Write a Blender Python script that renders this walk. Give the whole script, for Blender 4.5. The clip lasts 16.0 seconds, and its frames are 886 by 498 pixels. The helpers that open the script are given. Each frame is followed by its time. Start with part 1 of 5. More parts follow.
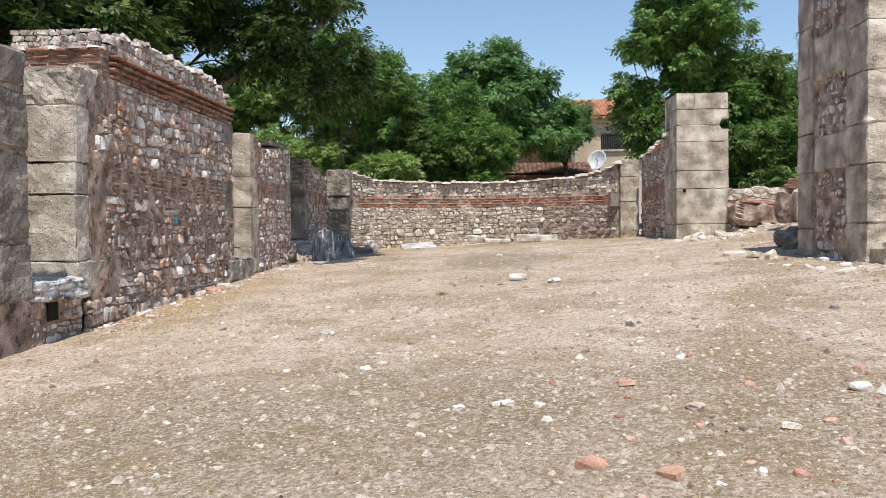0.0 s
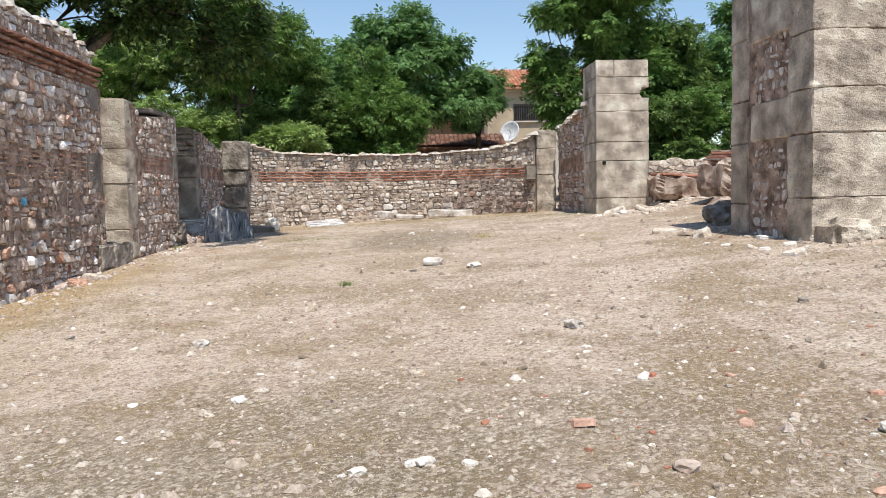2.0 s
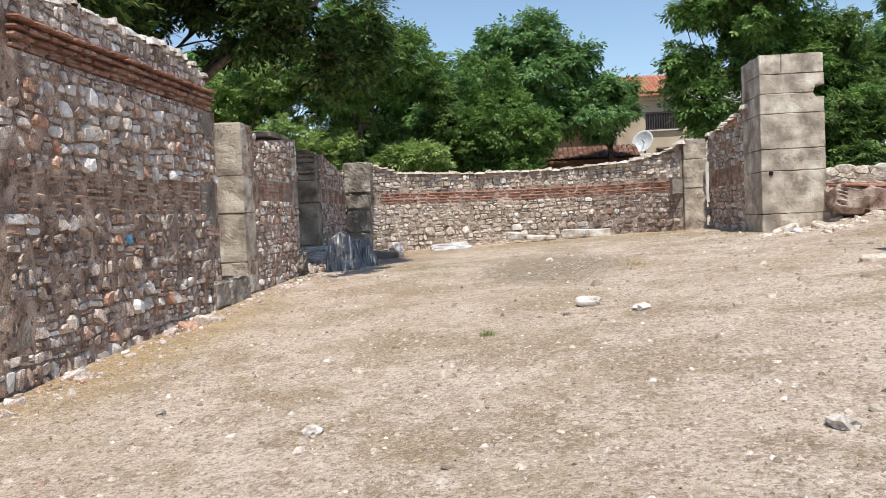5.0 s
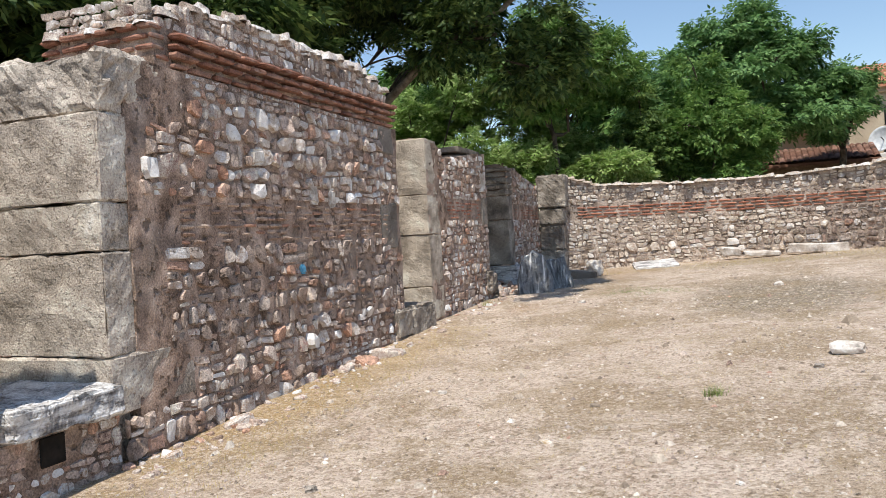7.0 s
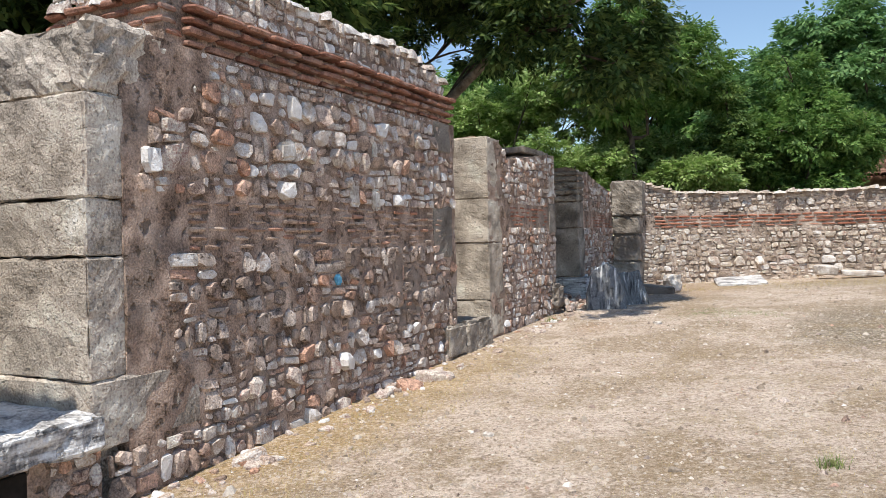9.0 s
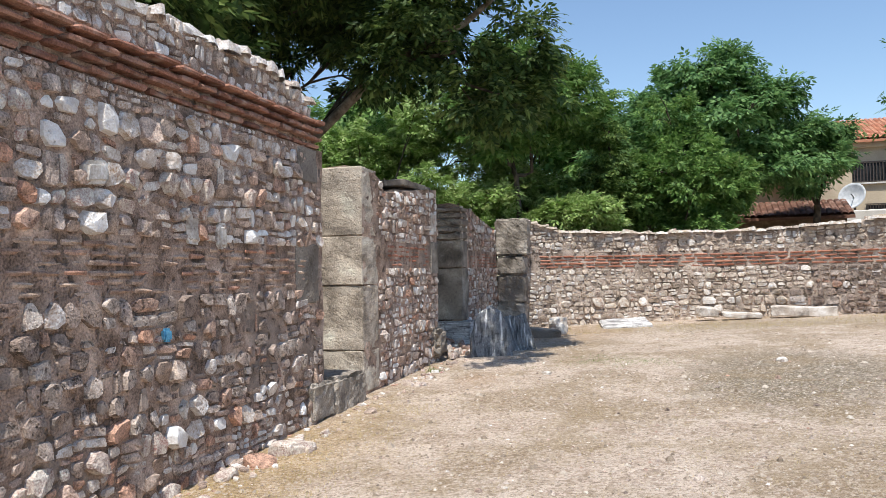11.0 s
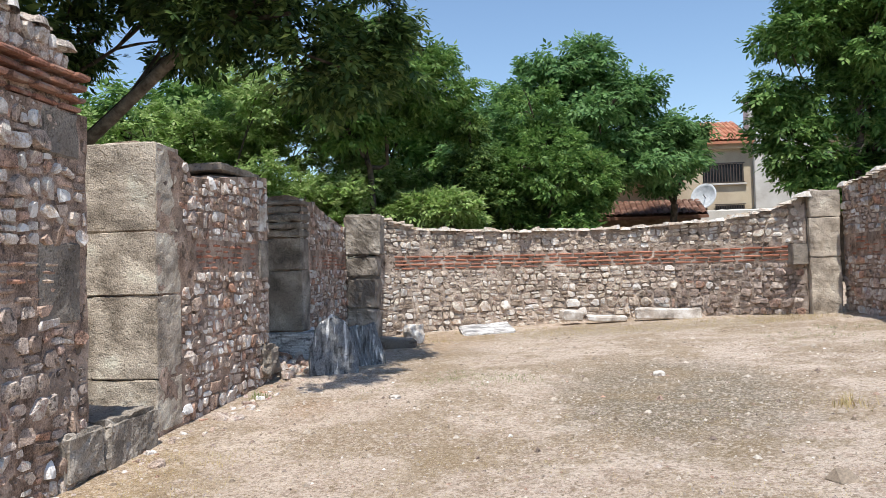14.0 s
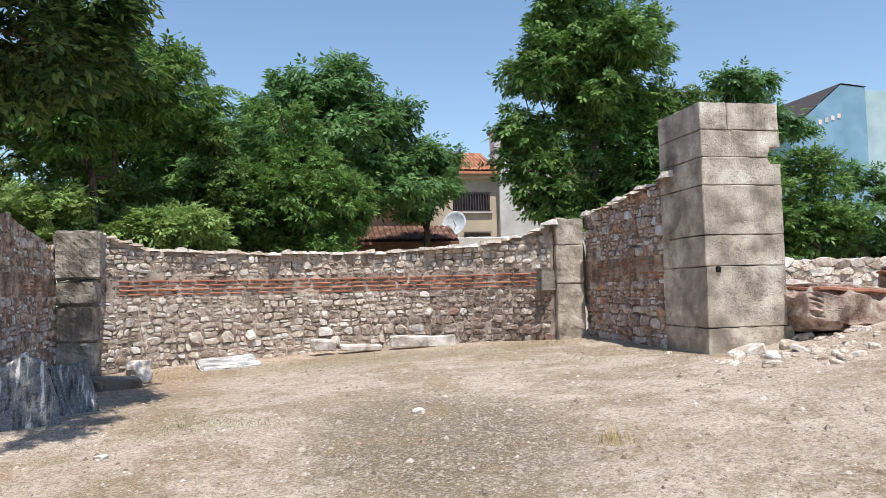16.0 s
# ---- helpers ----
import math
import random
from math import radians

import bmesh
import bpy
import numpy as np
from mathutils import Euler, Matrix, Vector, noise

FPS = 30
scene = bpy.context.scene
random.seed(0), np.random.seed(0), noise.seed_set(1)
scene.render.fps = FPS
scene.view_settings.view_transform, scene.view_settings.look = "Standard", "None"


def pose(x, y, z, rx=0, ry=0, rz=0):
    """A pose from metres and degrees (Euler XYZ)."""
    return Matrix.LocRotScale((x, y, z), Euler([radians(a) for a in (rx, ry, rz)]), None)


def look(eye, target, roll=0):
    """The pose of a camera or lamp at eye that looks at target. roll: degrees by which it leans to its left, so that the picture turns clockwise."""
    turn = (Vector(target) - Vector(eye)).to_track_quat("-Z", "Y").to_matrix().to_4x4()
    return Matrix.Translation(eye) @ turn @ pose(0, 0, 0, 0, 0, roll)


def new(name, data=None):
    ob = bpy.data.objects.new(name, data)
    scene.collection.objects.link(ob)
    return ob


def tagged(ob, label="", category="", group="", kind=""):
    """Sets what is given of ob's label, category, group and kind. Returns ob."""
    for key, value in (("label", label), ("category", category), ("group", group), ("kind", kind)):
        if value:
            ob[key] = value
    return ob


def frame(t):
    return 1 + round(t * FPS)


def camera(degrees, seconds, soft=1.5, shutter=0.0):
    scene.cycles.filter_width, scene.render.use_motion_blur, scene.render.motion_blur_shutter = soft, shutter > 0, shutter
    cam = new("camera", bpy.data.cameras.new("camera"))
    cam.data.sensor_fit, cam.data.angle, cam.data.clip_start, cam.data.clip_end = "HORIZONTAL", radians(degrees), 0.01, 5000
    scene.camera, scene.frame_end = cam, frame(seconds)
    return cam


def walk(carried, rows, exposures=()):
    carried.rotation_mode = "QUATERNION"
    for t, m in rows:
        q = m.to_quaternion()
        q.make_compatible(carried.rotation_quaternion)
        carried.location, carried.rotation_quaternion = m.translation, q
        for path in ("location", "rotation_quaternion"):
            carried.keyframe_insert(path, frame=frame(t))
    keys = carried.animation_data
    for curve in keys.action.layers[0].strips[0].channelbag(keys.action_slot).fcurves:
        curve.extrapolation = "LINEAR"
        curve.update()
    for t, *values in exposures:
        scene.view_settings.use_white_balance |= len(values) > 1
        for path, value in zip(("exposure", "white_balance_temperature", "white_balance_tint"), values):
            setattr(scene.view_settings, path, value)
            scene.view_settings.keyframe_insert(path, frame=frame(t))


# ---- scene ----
cam = camera(60.2, 16.0, 0.75)
PATH = [
    (0, (0.44, -0.174, 1.417), (0.317, 1.821, 1.359), -0.6),
    (0.5, (0.464, 0.228, 1.456), (0.408, 2.226, 1.394), -0.5),
    (1, (0.429, 0.651, 1.444), (0.488, 2.648, 1.347), -0.0),
    (1.5, (0.424, 1.031, 1.46), (0.539, 3.024, 1.331), -0.4),
    (2, (0.461, 1.462, 1.509), (0.566, 3.455, 1.376), -1.1),
    (2.5, (0.366, 1.783, 1.544), (0.435, 3.779, 1.435), -1.6),
    (3, (0.263, 2.137, 1.634), (0.287, 4.135, 1.546), -2.0),
    (3.2, (0.248, 2.24, 1.635), (0.252, 4.238, 1.551), -2.0),
    (5.3, (0.051, 3.708, 1.742), (-0.215, 5.689, 1.659), -2.7),
    (5.5, (0.022, 3.893, 1.765), (-0.29, 5.867, 1.688), -2.9),
    (6, (-0.057, 4.188, 1.791), (-0.492, 6.139, 1.733), -3.6),
    (6.5, (-0.138, 4.564, 1.879), (-0.685, 6.487, 1.835), -4.0),
    (7, (-0.146, 4.919, 1.887), (-0.849, 6.791, 1.855), -3.3),
    (7.5, (-0.198, 5.246, 1.926), (-1.031, 7.064, 1.894), -2.2),
    (8, (-0.272, 5.583, 1.944), (-1.16, 7.375, 1.911), -1.5),
    (8.2, (-0.283, 5.724, 1.946), (-1.18, 7.512, 1.91), -1.6),
    (10.3, (-0.796, 7.081, 2.039), (-1.529, 8.941, 2.094), -1.1),
    (10.5, (-0.821, 7.265, 2.046), (-1.521, 9.138, 2.112), -1.1),
    (11, (-0.839, 7.569, 2.068), (-1.428, 9.479, 2.137), -1.1),
    (11.5, (-0.954, 7.918, 2.063), (-1.412, 9.864, 2.131), -0.8),
    (12, (-0.972, 8.29, 2.027), (-1.342, 10.255, 2.08), -0.8),
    (12.5, (-0.95, 8.653, 2.059), (-1.311, 10.62, 2.098), -0.8),
    (13, (-1.045, 8.993, 2.053), (-1.4, 10.961, 2.096), -0.7),
    (13.5, (-1.037, 9.353, 2.089), (-1.348, 11.328, 2.145), -1.2),
    (14, (-0.976, 9.743, 2.137), (-1.22, 11.727, 2.196), -1.4),
    (14.5, (-1.063, 10.092, 2.114), (-1.169, 12.088, 2.167), -1.1),
    (14.8, (-0.969, 10.276, 2.09), (-0.987, 12.275, 2.154), -1.9),
    (15, (-0.961, 10.411, 2.131), (-0.921, 12.41, 2.188), -1.9),
    (15.5, (-0.927, 10.805, 2.15), (-0.743, 12.795, 2.228), -1.9),
    (16, (-0.922, 11.073, 2.161), (-0.527, 13.03, 2.27), -1.4),
]
walk(cam, [(t, look(eye, target, roll)) for t, eye, target, roll in PATH],
     [(0, 0.12, 6650, 10), (8.2, 0.13, 6600, 10), (10.3, 0.2, 6450, 10), (16, 0.17, 6400, 10)])

# ---- world, sun, exposure ----
SUN_ELEV, SUN_AZ = radians(67), radians(9)          # azimuth: from -y towards +x
world = bpy.data.worlds.new("sky")
scene.world = world
world.use_nodes = True
wn = world.node_tree
sky = wn.nodes.new("ShaderNodeTexSky")
sky.sky_type, sky.sun_disc = "NISHITA", False
sky.sun_elevation, sky.sun_rotation = SUN_ELEV, radians(180) - SUN_AZ
sky.air_density, sky.dust_density, sky.ozone_density = 1.15, 0.15, 3.0
wn.links.new(sky.outputs[0], wn.nodes["Background"].inputs[0])
wn.nodes["Background"].inputs[1].default_value = 0.145
sun = new("sun", bpy.data.lights.new("sun", "SUN"))
sun.data.energy, sun.data.angle, sun.data.color = 4.6, radians(0.55), (1.0, 0.955, 0.88)
sdir = Vector((math.sin(SUN_AZ) * math.cos(SUN_ELEV), -math.cos(SUN_AZ) * math.cos(SUN_ELEV), math.sin(SUN_ELEV)))
sun.matrix_world = look(sdir * 60, (0, 0, 0))


# ---- materials ----
def shader(name, stops, rough=0.9, scale=3.0, fine=40.0, bump=0.3, pick="noise", tint=0.35, blotch=None, fleck=None, dist=0.02, pits=None, vein=None):
    """Layered procedural surface. stops: colours over the variation; pick: what chooses them (noise, object, island)."""
    m = bpy.data.materials.new(name)
    m.use_nodes = True
    nt = m.node_tree
    N, L = nt.nodes, nt.links
    bsdf = N["Principled BSDF"]
    bsdf.inputs["Roughness"].default_value = rough
    bsdf.inputs["Specular IOR Level"].default_value = 0.25
    geo = N.new("ShaderNodeNewGeometry")
    big, small = N.new("ShaderNodeTexNoise"), N.new("ShaderNodeTexNoise")
    for n, s, d in ((big, scale, 5.0), (small, fine, 6.0)):
        n.inputs["Scale"].default_value, n.inputs["Detail"].default_value = s, d
        L.new(geo.outputs["Position"], n.inputs["Vector"])
    if vein:
        turned = N.new("ShaderNodeMapping")
        turned.inputs["Rotation"].default_value, turned.inputs["Scale"].default_value = vein
        L.new(geo.outputs["Position"], turned.inputs["Vector"])
        L.new(turned.outputs[0], big.inputs["Vector"])
    ramp = N.new("ShaderNodeValToRGB")
    el = ramp.color_ramp.elements
    while len(el) < len(stops):
        el.new(0.5)
    for e, (p, c) in zip(el, stops):
        e.position, e.color = p, (*c, 1)
    if pick == "noise":
        L.new(big.outputs["Fac"], ramp.inputs[0])
    elif pick == "object":
        info = N.new("ShaderNodeObjectInfo")
        L.new(info.outputs["Random"], ramp.inputs[0])
    else:
        L.new(geo.outputs["Random Per Island"], ramp.inputs[0])
    mix = N.new("ShaderNodeMix")
    mix.data_type, mix.blend_type = "RGBA", "OVERLAY"
    mix.inputs[0].default_value = tint
    L.new(ramp.outputs[0], mix.inputs[6])
    grey = N.new("ShaderNodeMix")
    grey.inputs[0].default_value = 0.5
    L.new(big.outputs["Fac"], grey.inputs[2])
    L.new(small.outputs["Fac"], grey.inputs[3])
    stretch = N.new("ShaderNodeMapRange")
    stretch.inputs[1].default_value, stretch.inputs[2].default_value = 0.32, 0.68
    L.new(grey.outputs[0], stretch.inputs[0])
    L.new(stretch.outputs[0], mix.inputs[7])
    col = mix.outputs[2]
    deep = None
    for extra, kind in ((blotch, "noise"), (fleck, "vor"), (pits, "pit")):
        if not extra:
            continue
        c, s, lo, hi, amount = extra
        if kind != "vor":
            t = N.new("ShaderNodeTexNoise")
            t.inputs["Detail"].default_value = 4
            out = t.outputs["Fac"]
        else:
            t = N.new("ShaderNodeTexVoronoi")
            out = t.outputs["Distance"]
        t.inputs["Scale"].default_value = s
        L.new(geo.outputs["Position"], t.inputs["Vector"])
        r = N.new("ShaderNodeMapRange")
        r.inputs[1].default_value, r.inputs[2].default_value, r.inputs[4].default_value = lo, hi, amount
        L.new(out, r.inputs[0])
        mx = N.new("ShaderNodeMix")
        mx.data_type = "RGBA"
        L.new(r.outputs[0], mx.inputs[0])
        L.new(col, mx.inputs[6])
        mx.inputs[7].default_value = (*c, 1)
        col = mx.outputs[2]
        if kind == "pit":
            deep = r.outputs[0]
    L.new(col, bsdf.inputs["Base Color"])
    height = grey.outputs[0]
    if deep:
        sunk = N.new("ShaderNodeMath")
        sunk.operation = "SUBTRACT"
        L.new(height, sunk.inputs[0])
        L.new(deep, sunk.inputs[1])
        height = sunk.outputs[0]
    bm_ = N.new("ShaderNodeBump")
    bm_.inputs["Strength"].default_value, bm_.inputs["Distance"].default_value = bump, dist
    L.new(height, bm_.inputs["Height"])
    L.new(bm_.outputs[0], bsdf.inputs["Normal"])
    return m


RUBBLE = [(0.0, (0.30, 0.215, 0.165)), (0.12, (0.47, 0.375, 0.315)), (0.28, (0.66, 0.59, 0.53)), (0.40, (0.42, 0.295, 0.225)),
          (0.52, (0.72, 0.66, 0.61)), (0.66, (0.54, 0.445, 0.38)), (0.80, (0.47, 0.26, 0.175)), (0.87, (0.60, 0.50, 0.43)), (0.95, (0.82, 0.79, 0.76))]
PALE = [(0.0, (0.36, 0.285, 0.22)), (0.2, (0.56, 0.475, 0.39)), (0.4, (0.69, 0.61, 0.52)), (0.6, (0.50, 0.405, 0.325)), (0.8, (0.72, 0.65, 0.57)), (0.95, (0.80, 0.75, 0.69))]
WHITE = [(0.0, (0.36, 0.29, 0.24)), (0.35, (0.56, 0.485, 0.425)), (0.7, (0.68, 0.62, 0.57)), (0.88, (0.80, 0.77, 0.73)), (1.0, (0.46, 0.34, 0.26))]
BRICK = [(0.0, (0.27, 0.105, 0.066)), (0.35, (0.38, 0.16, 0.10)), (0.7, (0.46, 0.22, 0.145)), (1.0, (0.34, 0.17, 0.12))]
MUDDY = [(0.0, (0.25, 0.19, 0.155)), (0.3, (0.40, 0.315, 0.265)), (0.55, (0.53, 0.45, 0.39)), (0.75, (0.36, 0.27, 0.22)), (0.9, (0.43, 0.26, 0.19)), (0.97, (0.68, 0.63, 0.59))]
M_MUD = {k: shader("muddy_stone_" + k, MUDDY, 0.95, 9, 60, 1.0, k, 0.85, dist=0.03, blotch=((0.31, 0.26, 0.225), 4, 0.52, 0.64, 0.6), pits=((0.08, 0.06, 0.05), 22, 0.60, 0.68, 0.7)) for k in ("object", "island")}
M_RUB = {k: shader("rubble_" + k, RUBBLE, 0.93, 9, 60, 1.0, k, 0.85, dist=0.03, blotch=((0.36, 0.26, 0.19), 5, 0.58, 0.72, 0.5), pits=((0.12, 0.09, 0.07), 30, 0.63, 0.72, 0.5)) for k in ("object", "island")}
M_PALE = {k: shader("limestone_" + k, PALE, 0.93, 9, 60, 1.0, k, 0.85, dist=0.03, blotch=((0.36, 0.26, 0.19), 5, 0.58, 0.72, 0.5), pits=((0.12, 0.09, 0.07), 30, 0.63, 0.72, 0.5)) for k in ("object", "island")}
M_WHITE = {k: shader("white_stone_" + k, WHITE, 0.93, 9, 60, 1.0, k, 0.85, dist=0.03, blotch=((0.36, 0.26, 0.19), 5, 0.58, 0.72, 0.5), pits=((0.12, 0.09, 0.07), 30, 0.63, 0.72, 0.5)) for k in ("object", "island")}
M_BRICK = {k: shader("brick_" + k, BRICK, 0.9, 12, 80, 0.5, k, 0.4, blotch=((0.5, 0.42, 0.36), 6, 0.60, 0.78, 0.4)) for k in ("object", "island")}
M_CORNICE = shader("weathered_brick", [(0.0, (0.20, 0.095, 0.066)), (0.35, (0.30, 0.145, 0.10)), (0.7, (0.37, 0.20, 0.14)), (1.0, (0.27, 0.16, 0.12))], 0.92, 9, 60, 0.7, "object", 0.6,
                   blotch=((0.40, 0.32, 0.27), 5, 0.54, 0.7, 0.6))
M_POTSHERD = shader("potsherd", [(0.0, (0.44, 0.24, 0.17)), (0.6, (0.56, 0.36, 0.27)), (1.0, (0.50, 0.30, 0.21))], 0.92, 12, 60, 0.4, "island", 0.4)
M_OLDBRICK = shader("old_brick", [(0.0, (0.30, 0.19, 0.14)), (0.4, (0.44, 0.315, 0.24)), (0.75, (0.50, 0.39, 0.31)), (1.0, (0.42, 0.21, 0.14))], 0.95, 12, 60, 0.8, "object", 0.6)
M_MORTAR = shader("lime_mortar", [(0.3, (0.25, 0.17, 0.125)), (0.5, (0.37, 0.265, 0.205)), (0.7, (0.48, 0.37, 0.30))], 0.95, 3.4, 55, 1.0, tint=0.8,
                  blotch=((0.27, 0.235, 0.205), 1.1, 0.53, 0.66, 0.55), dist=0.04, pits=((0.09, 0.07, 0.055), 9, 0.59, 0.68, 0.75))
M_MORTAR2 = shader("pale_mortar", [(0.3, (0.30, 0.235, 0.185)), (0.5, (0.41, 0.33, 0.27)), (0.7, (0.50, 0.42, 0.35))], 0.95, 2.2, 55, 1.0, tint=0.7, dist=0.03,
                   pits=((0.09, 0.07, 0.05), 9, 0.57, 0.66, 0.85))
M_ASHLAR = shader("ashlar", [(0.3, (0.38, 0.32, 0.255)), (0.5, (0.49, 0.42, 0.34)), (0.7, (0.58, 0.505, 0.42))], 0.95, 2.6, 60, 0.9, tint=0.75,
                  blotch=((0.30, 0.26, 0.21), 1.1, 0.56, 0.68, 0.5), dist=0.025, pits=((0.24, 0.20, 0.165), 24, 0.56, 0.70, 0.4))
M_WORN = shader("worn_sandstone", [(0.3, (0.44, 0.375, 0.31)), (0.5, (0.55, 0.48, 0.405)), (0.7, (0.63, 0.56, 0.48))], 0.96, 2.2, 52, 0.8, tint=0.6,
                blotch=((0.34, 0.295, 0.25), 0.9, 0.54, 0.68, 0.6), dist=0.03, pits=((0.20, 0.165, 0.135), 30, 0.58, 0.68, 0.5))
M_GREYSTONE = shader("grey_stone", [(0.3, (0.21, 0.18, 0.15)), (0.5, (0.32, 0.28, 0.235)), (0.7, (0.43, 0.385, 0.33))], 0.95, 2.6, 55, 0.9, tint=0.7,
                     blotch=((0.15, 0.125, 0.105), 1.3, 0.5, 0.62, 0.7), dist=0.025, pits=((0.12, 0.10, 0.08), 28, 0.58, 0.69, 0.55))
M_MARBLE = shader("grey_marble", [(0.36, (0.13, 0.135, 0.14)), (0.48, (0.28, 0.28, 0.28)), (0.56, (0.18, 0.185, 0.19)), (0.66, (0.60, 0.59, 0.57))], 0.8, 5.0, 45, 0.9, tint=0.65, dist=0.03,
                  vein=((0.3, 0.5, 0.4), (3.0, 1.0, 0.35)), pits=((0.07, 0.07, 0.07), 20, 0.60, 0.70, 0.7))
M_MARBLE_PALE = shader("white_marble", [(0.3, (0.46, 0.41, 0.355)), (0.5, (0.60, 0.55, 0.49)), (0.7, (0.71, 0.67, 0.61))], 0.85, 4, 40, 0.8, tint=0.6,
                       blotch=((0.45, 0.37, 0.30), 3, 0.52, 0.66, 0.6))
M_SILL = shader("weathered_marble", [(0.34, (0.30, 0.29, 0.285)), (0.5, (0.55, 0.53, 0.51)), (0.66, (0.74, 0.72, 0.69))], 0.85, 3.5, 40, 1.0, tint=0.7, dist=0.03,
                vein=((0.1, 0.1, 0.2), (0.8, 0.8, 7.0)), pits=((0.16, 0.15, 0.145), 14, 0.58, 0.68, 0.6))
# near-black colour that stands for the shade inside holes
M_HOLLOW = shader("hole_shade", [(0.3, (0.012, 0.010, 0.008)), (0.7, (0.025, 0.02, 0.016))], 1.0, 8, 30, 0.2)
M_BARK = shader("bark", [(0.3, (0.05, 0.04, 0.03)), (0.7, (0.13, 0.10, 0.075))], 0.95, 6, 30, 0.8)
M_BRANCH = shader("pale_bark", [(0.3, (0.16, 0.125, 0.09)), (0.7, (0.30, 0.25, 0.19))], 0.95, 6, 30, 0.8)
M_CREAM = shader("cream_render", [(0.3, (0.50, 0.40, 0.28)), (0.7, (0.60, 0.49, 0.35))], 0.9, 0.8, 20, 0.15, tint=0.2)
M_WHITEWASH = shader("whitewash", [(0.3, (0.52, 0.49, 0.44)), (0.7, (0.68, 0.65, 0.60))], 0.9, 0.8, 20, 0.2, tint=0.25)
M_BLUEWALL = shader("blue_render", [(0.3, (0.17, 0.31, 0.42)), (0.7, (0.21, 0.36, 0.47))], 0.9, 0.4, 10, 0.1, tint=0.15)
M_TEAL = shader("teal_render", [(0.3, (0.34, 0.47, 0.50)), (0.7, (0.42, 0.54, 0.56))], 0.9, 0.4, 10, 0.1, tint=0.15)
M_TILE = {k: shader("roof_tile_" + k, [(0.0, (0.40, 0.15, 0.085)), (0.5, (0.50, 0.21, 0.12)), (1.0, (0.58, 0.29, 0.18))], 0.85, 4, 30, 0.3, k, 0.3) for k in ("object", "island")}
M_DARK = shader("dark_glass", [(0.3, (0.02, 0.022, 0.025)), (0.7, (0.04, 0.042, 0.045))], 0.25, 2, 20, 0.0)
M_IRON = shader("painted_iron", [(0.3, (0.05, 0.04, 0.035)), (0.7, (0.10, 0.08, 0.07))], 0.6, 20, 60, 0.1)
M_DISH = shader("dish_metal", [(0.3, (0.55, 0.57, 0.58)), (0.7, (0.63, 0.65, 0.66))], 0.5, 5, 30, 0.05)
M_WOOD = shader("weathered_wood", [(0.3, (0.16, 0.10, 0.06)), (0.7, (0.27, 0.18, 0.11))], 0.85, 5, 50, 0.4)
M_STRAW = shader("straw", [(0.0, (0.40, 0.30, 0.13)), (0.5, (0.55, 0.43, 0.22)), (1.0, (0.33, 0.30, 0.12))], 0.9, 5, 50, 0.1, "island", 0.2)
M_SPRIG = shader("green_sprig", [(0.0, (0.10, 0.16, 0.04)), (0.6, (0.19, 0.24, 0.08)), (1.0, (0.34, 0.32, 0.13))], 0.8, 5, 50, 0.1, "island", 0.2)
M_SLATE = shader("blue_paint", [(0.3, (0.10, 0.35, 0.55)), (0.7, (0.16, 0.42, 0.60))], 0.8, 20, 60, 0.1)


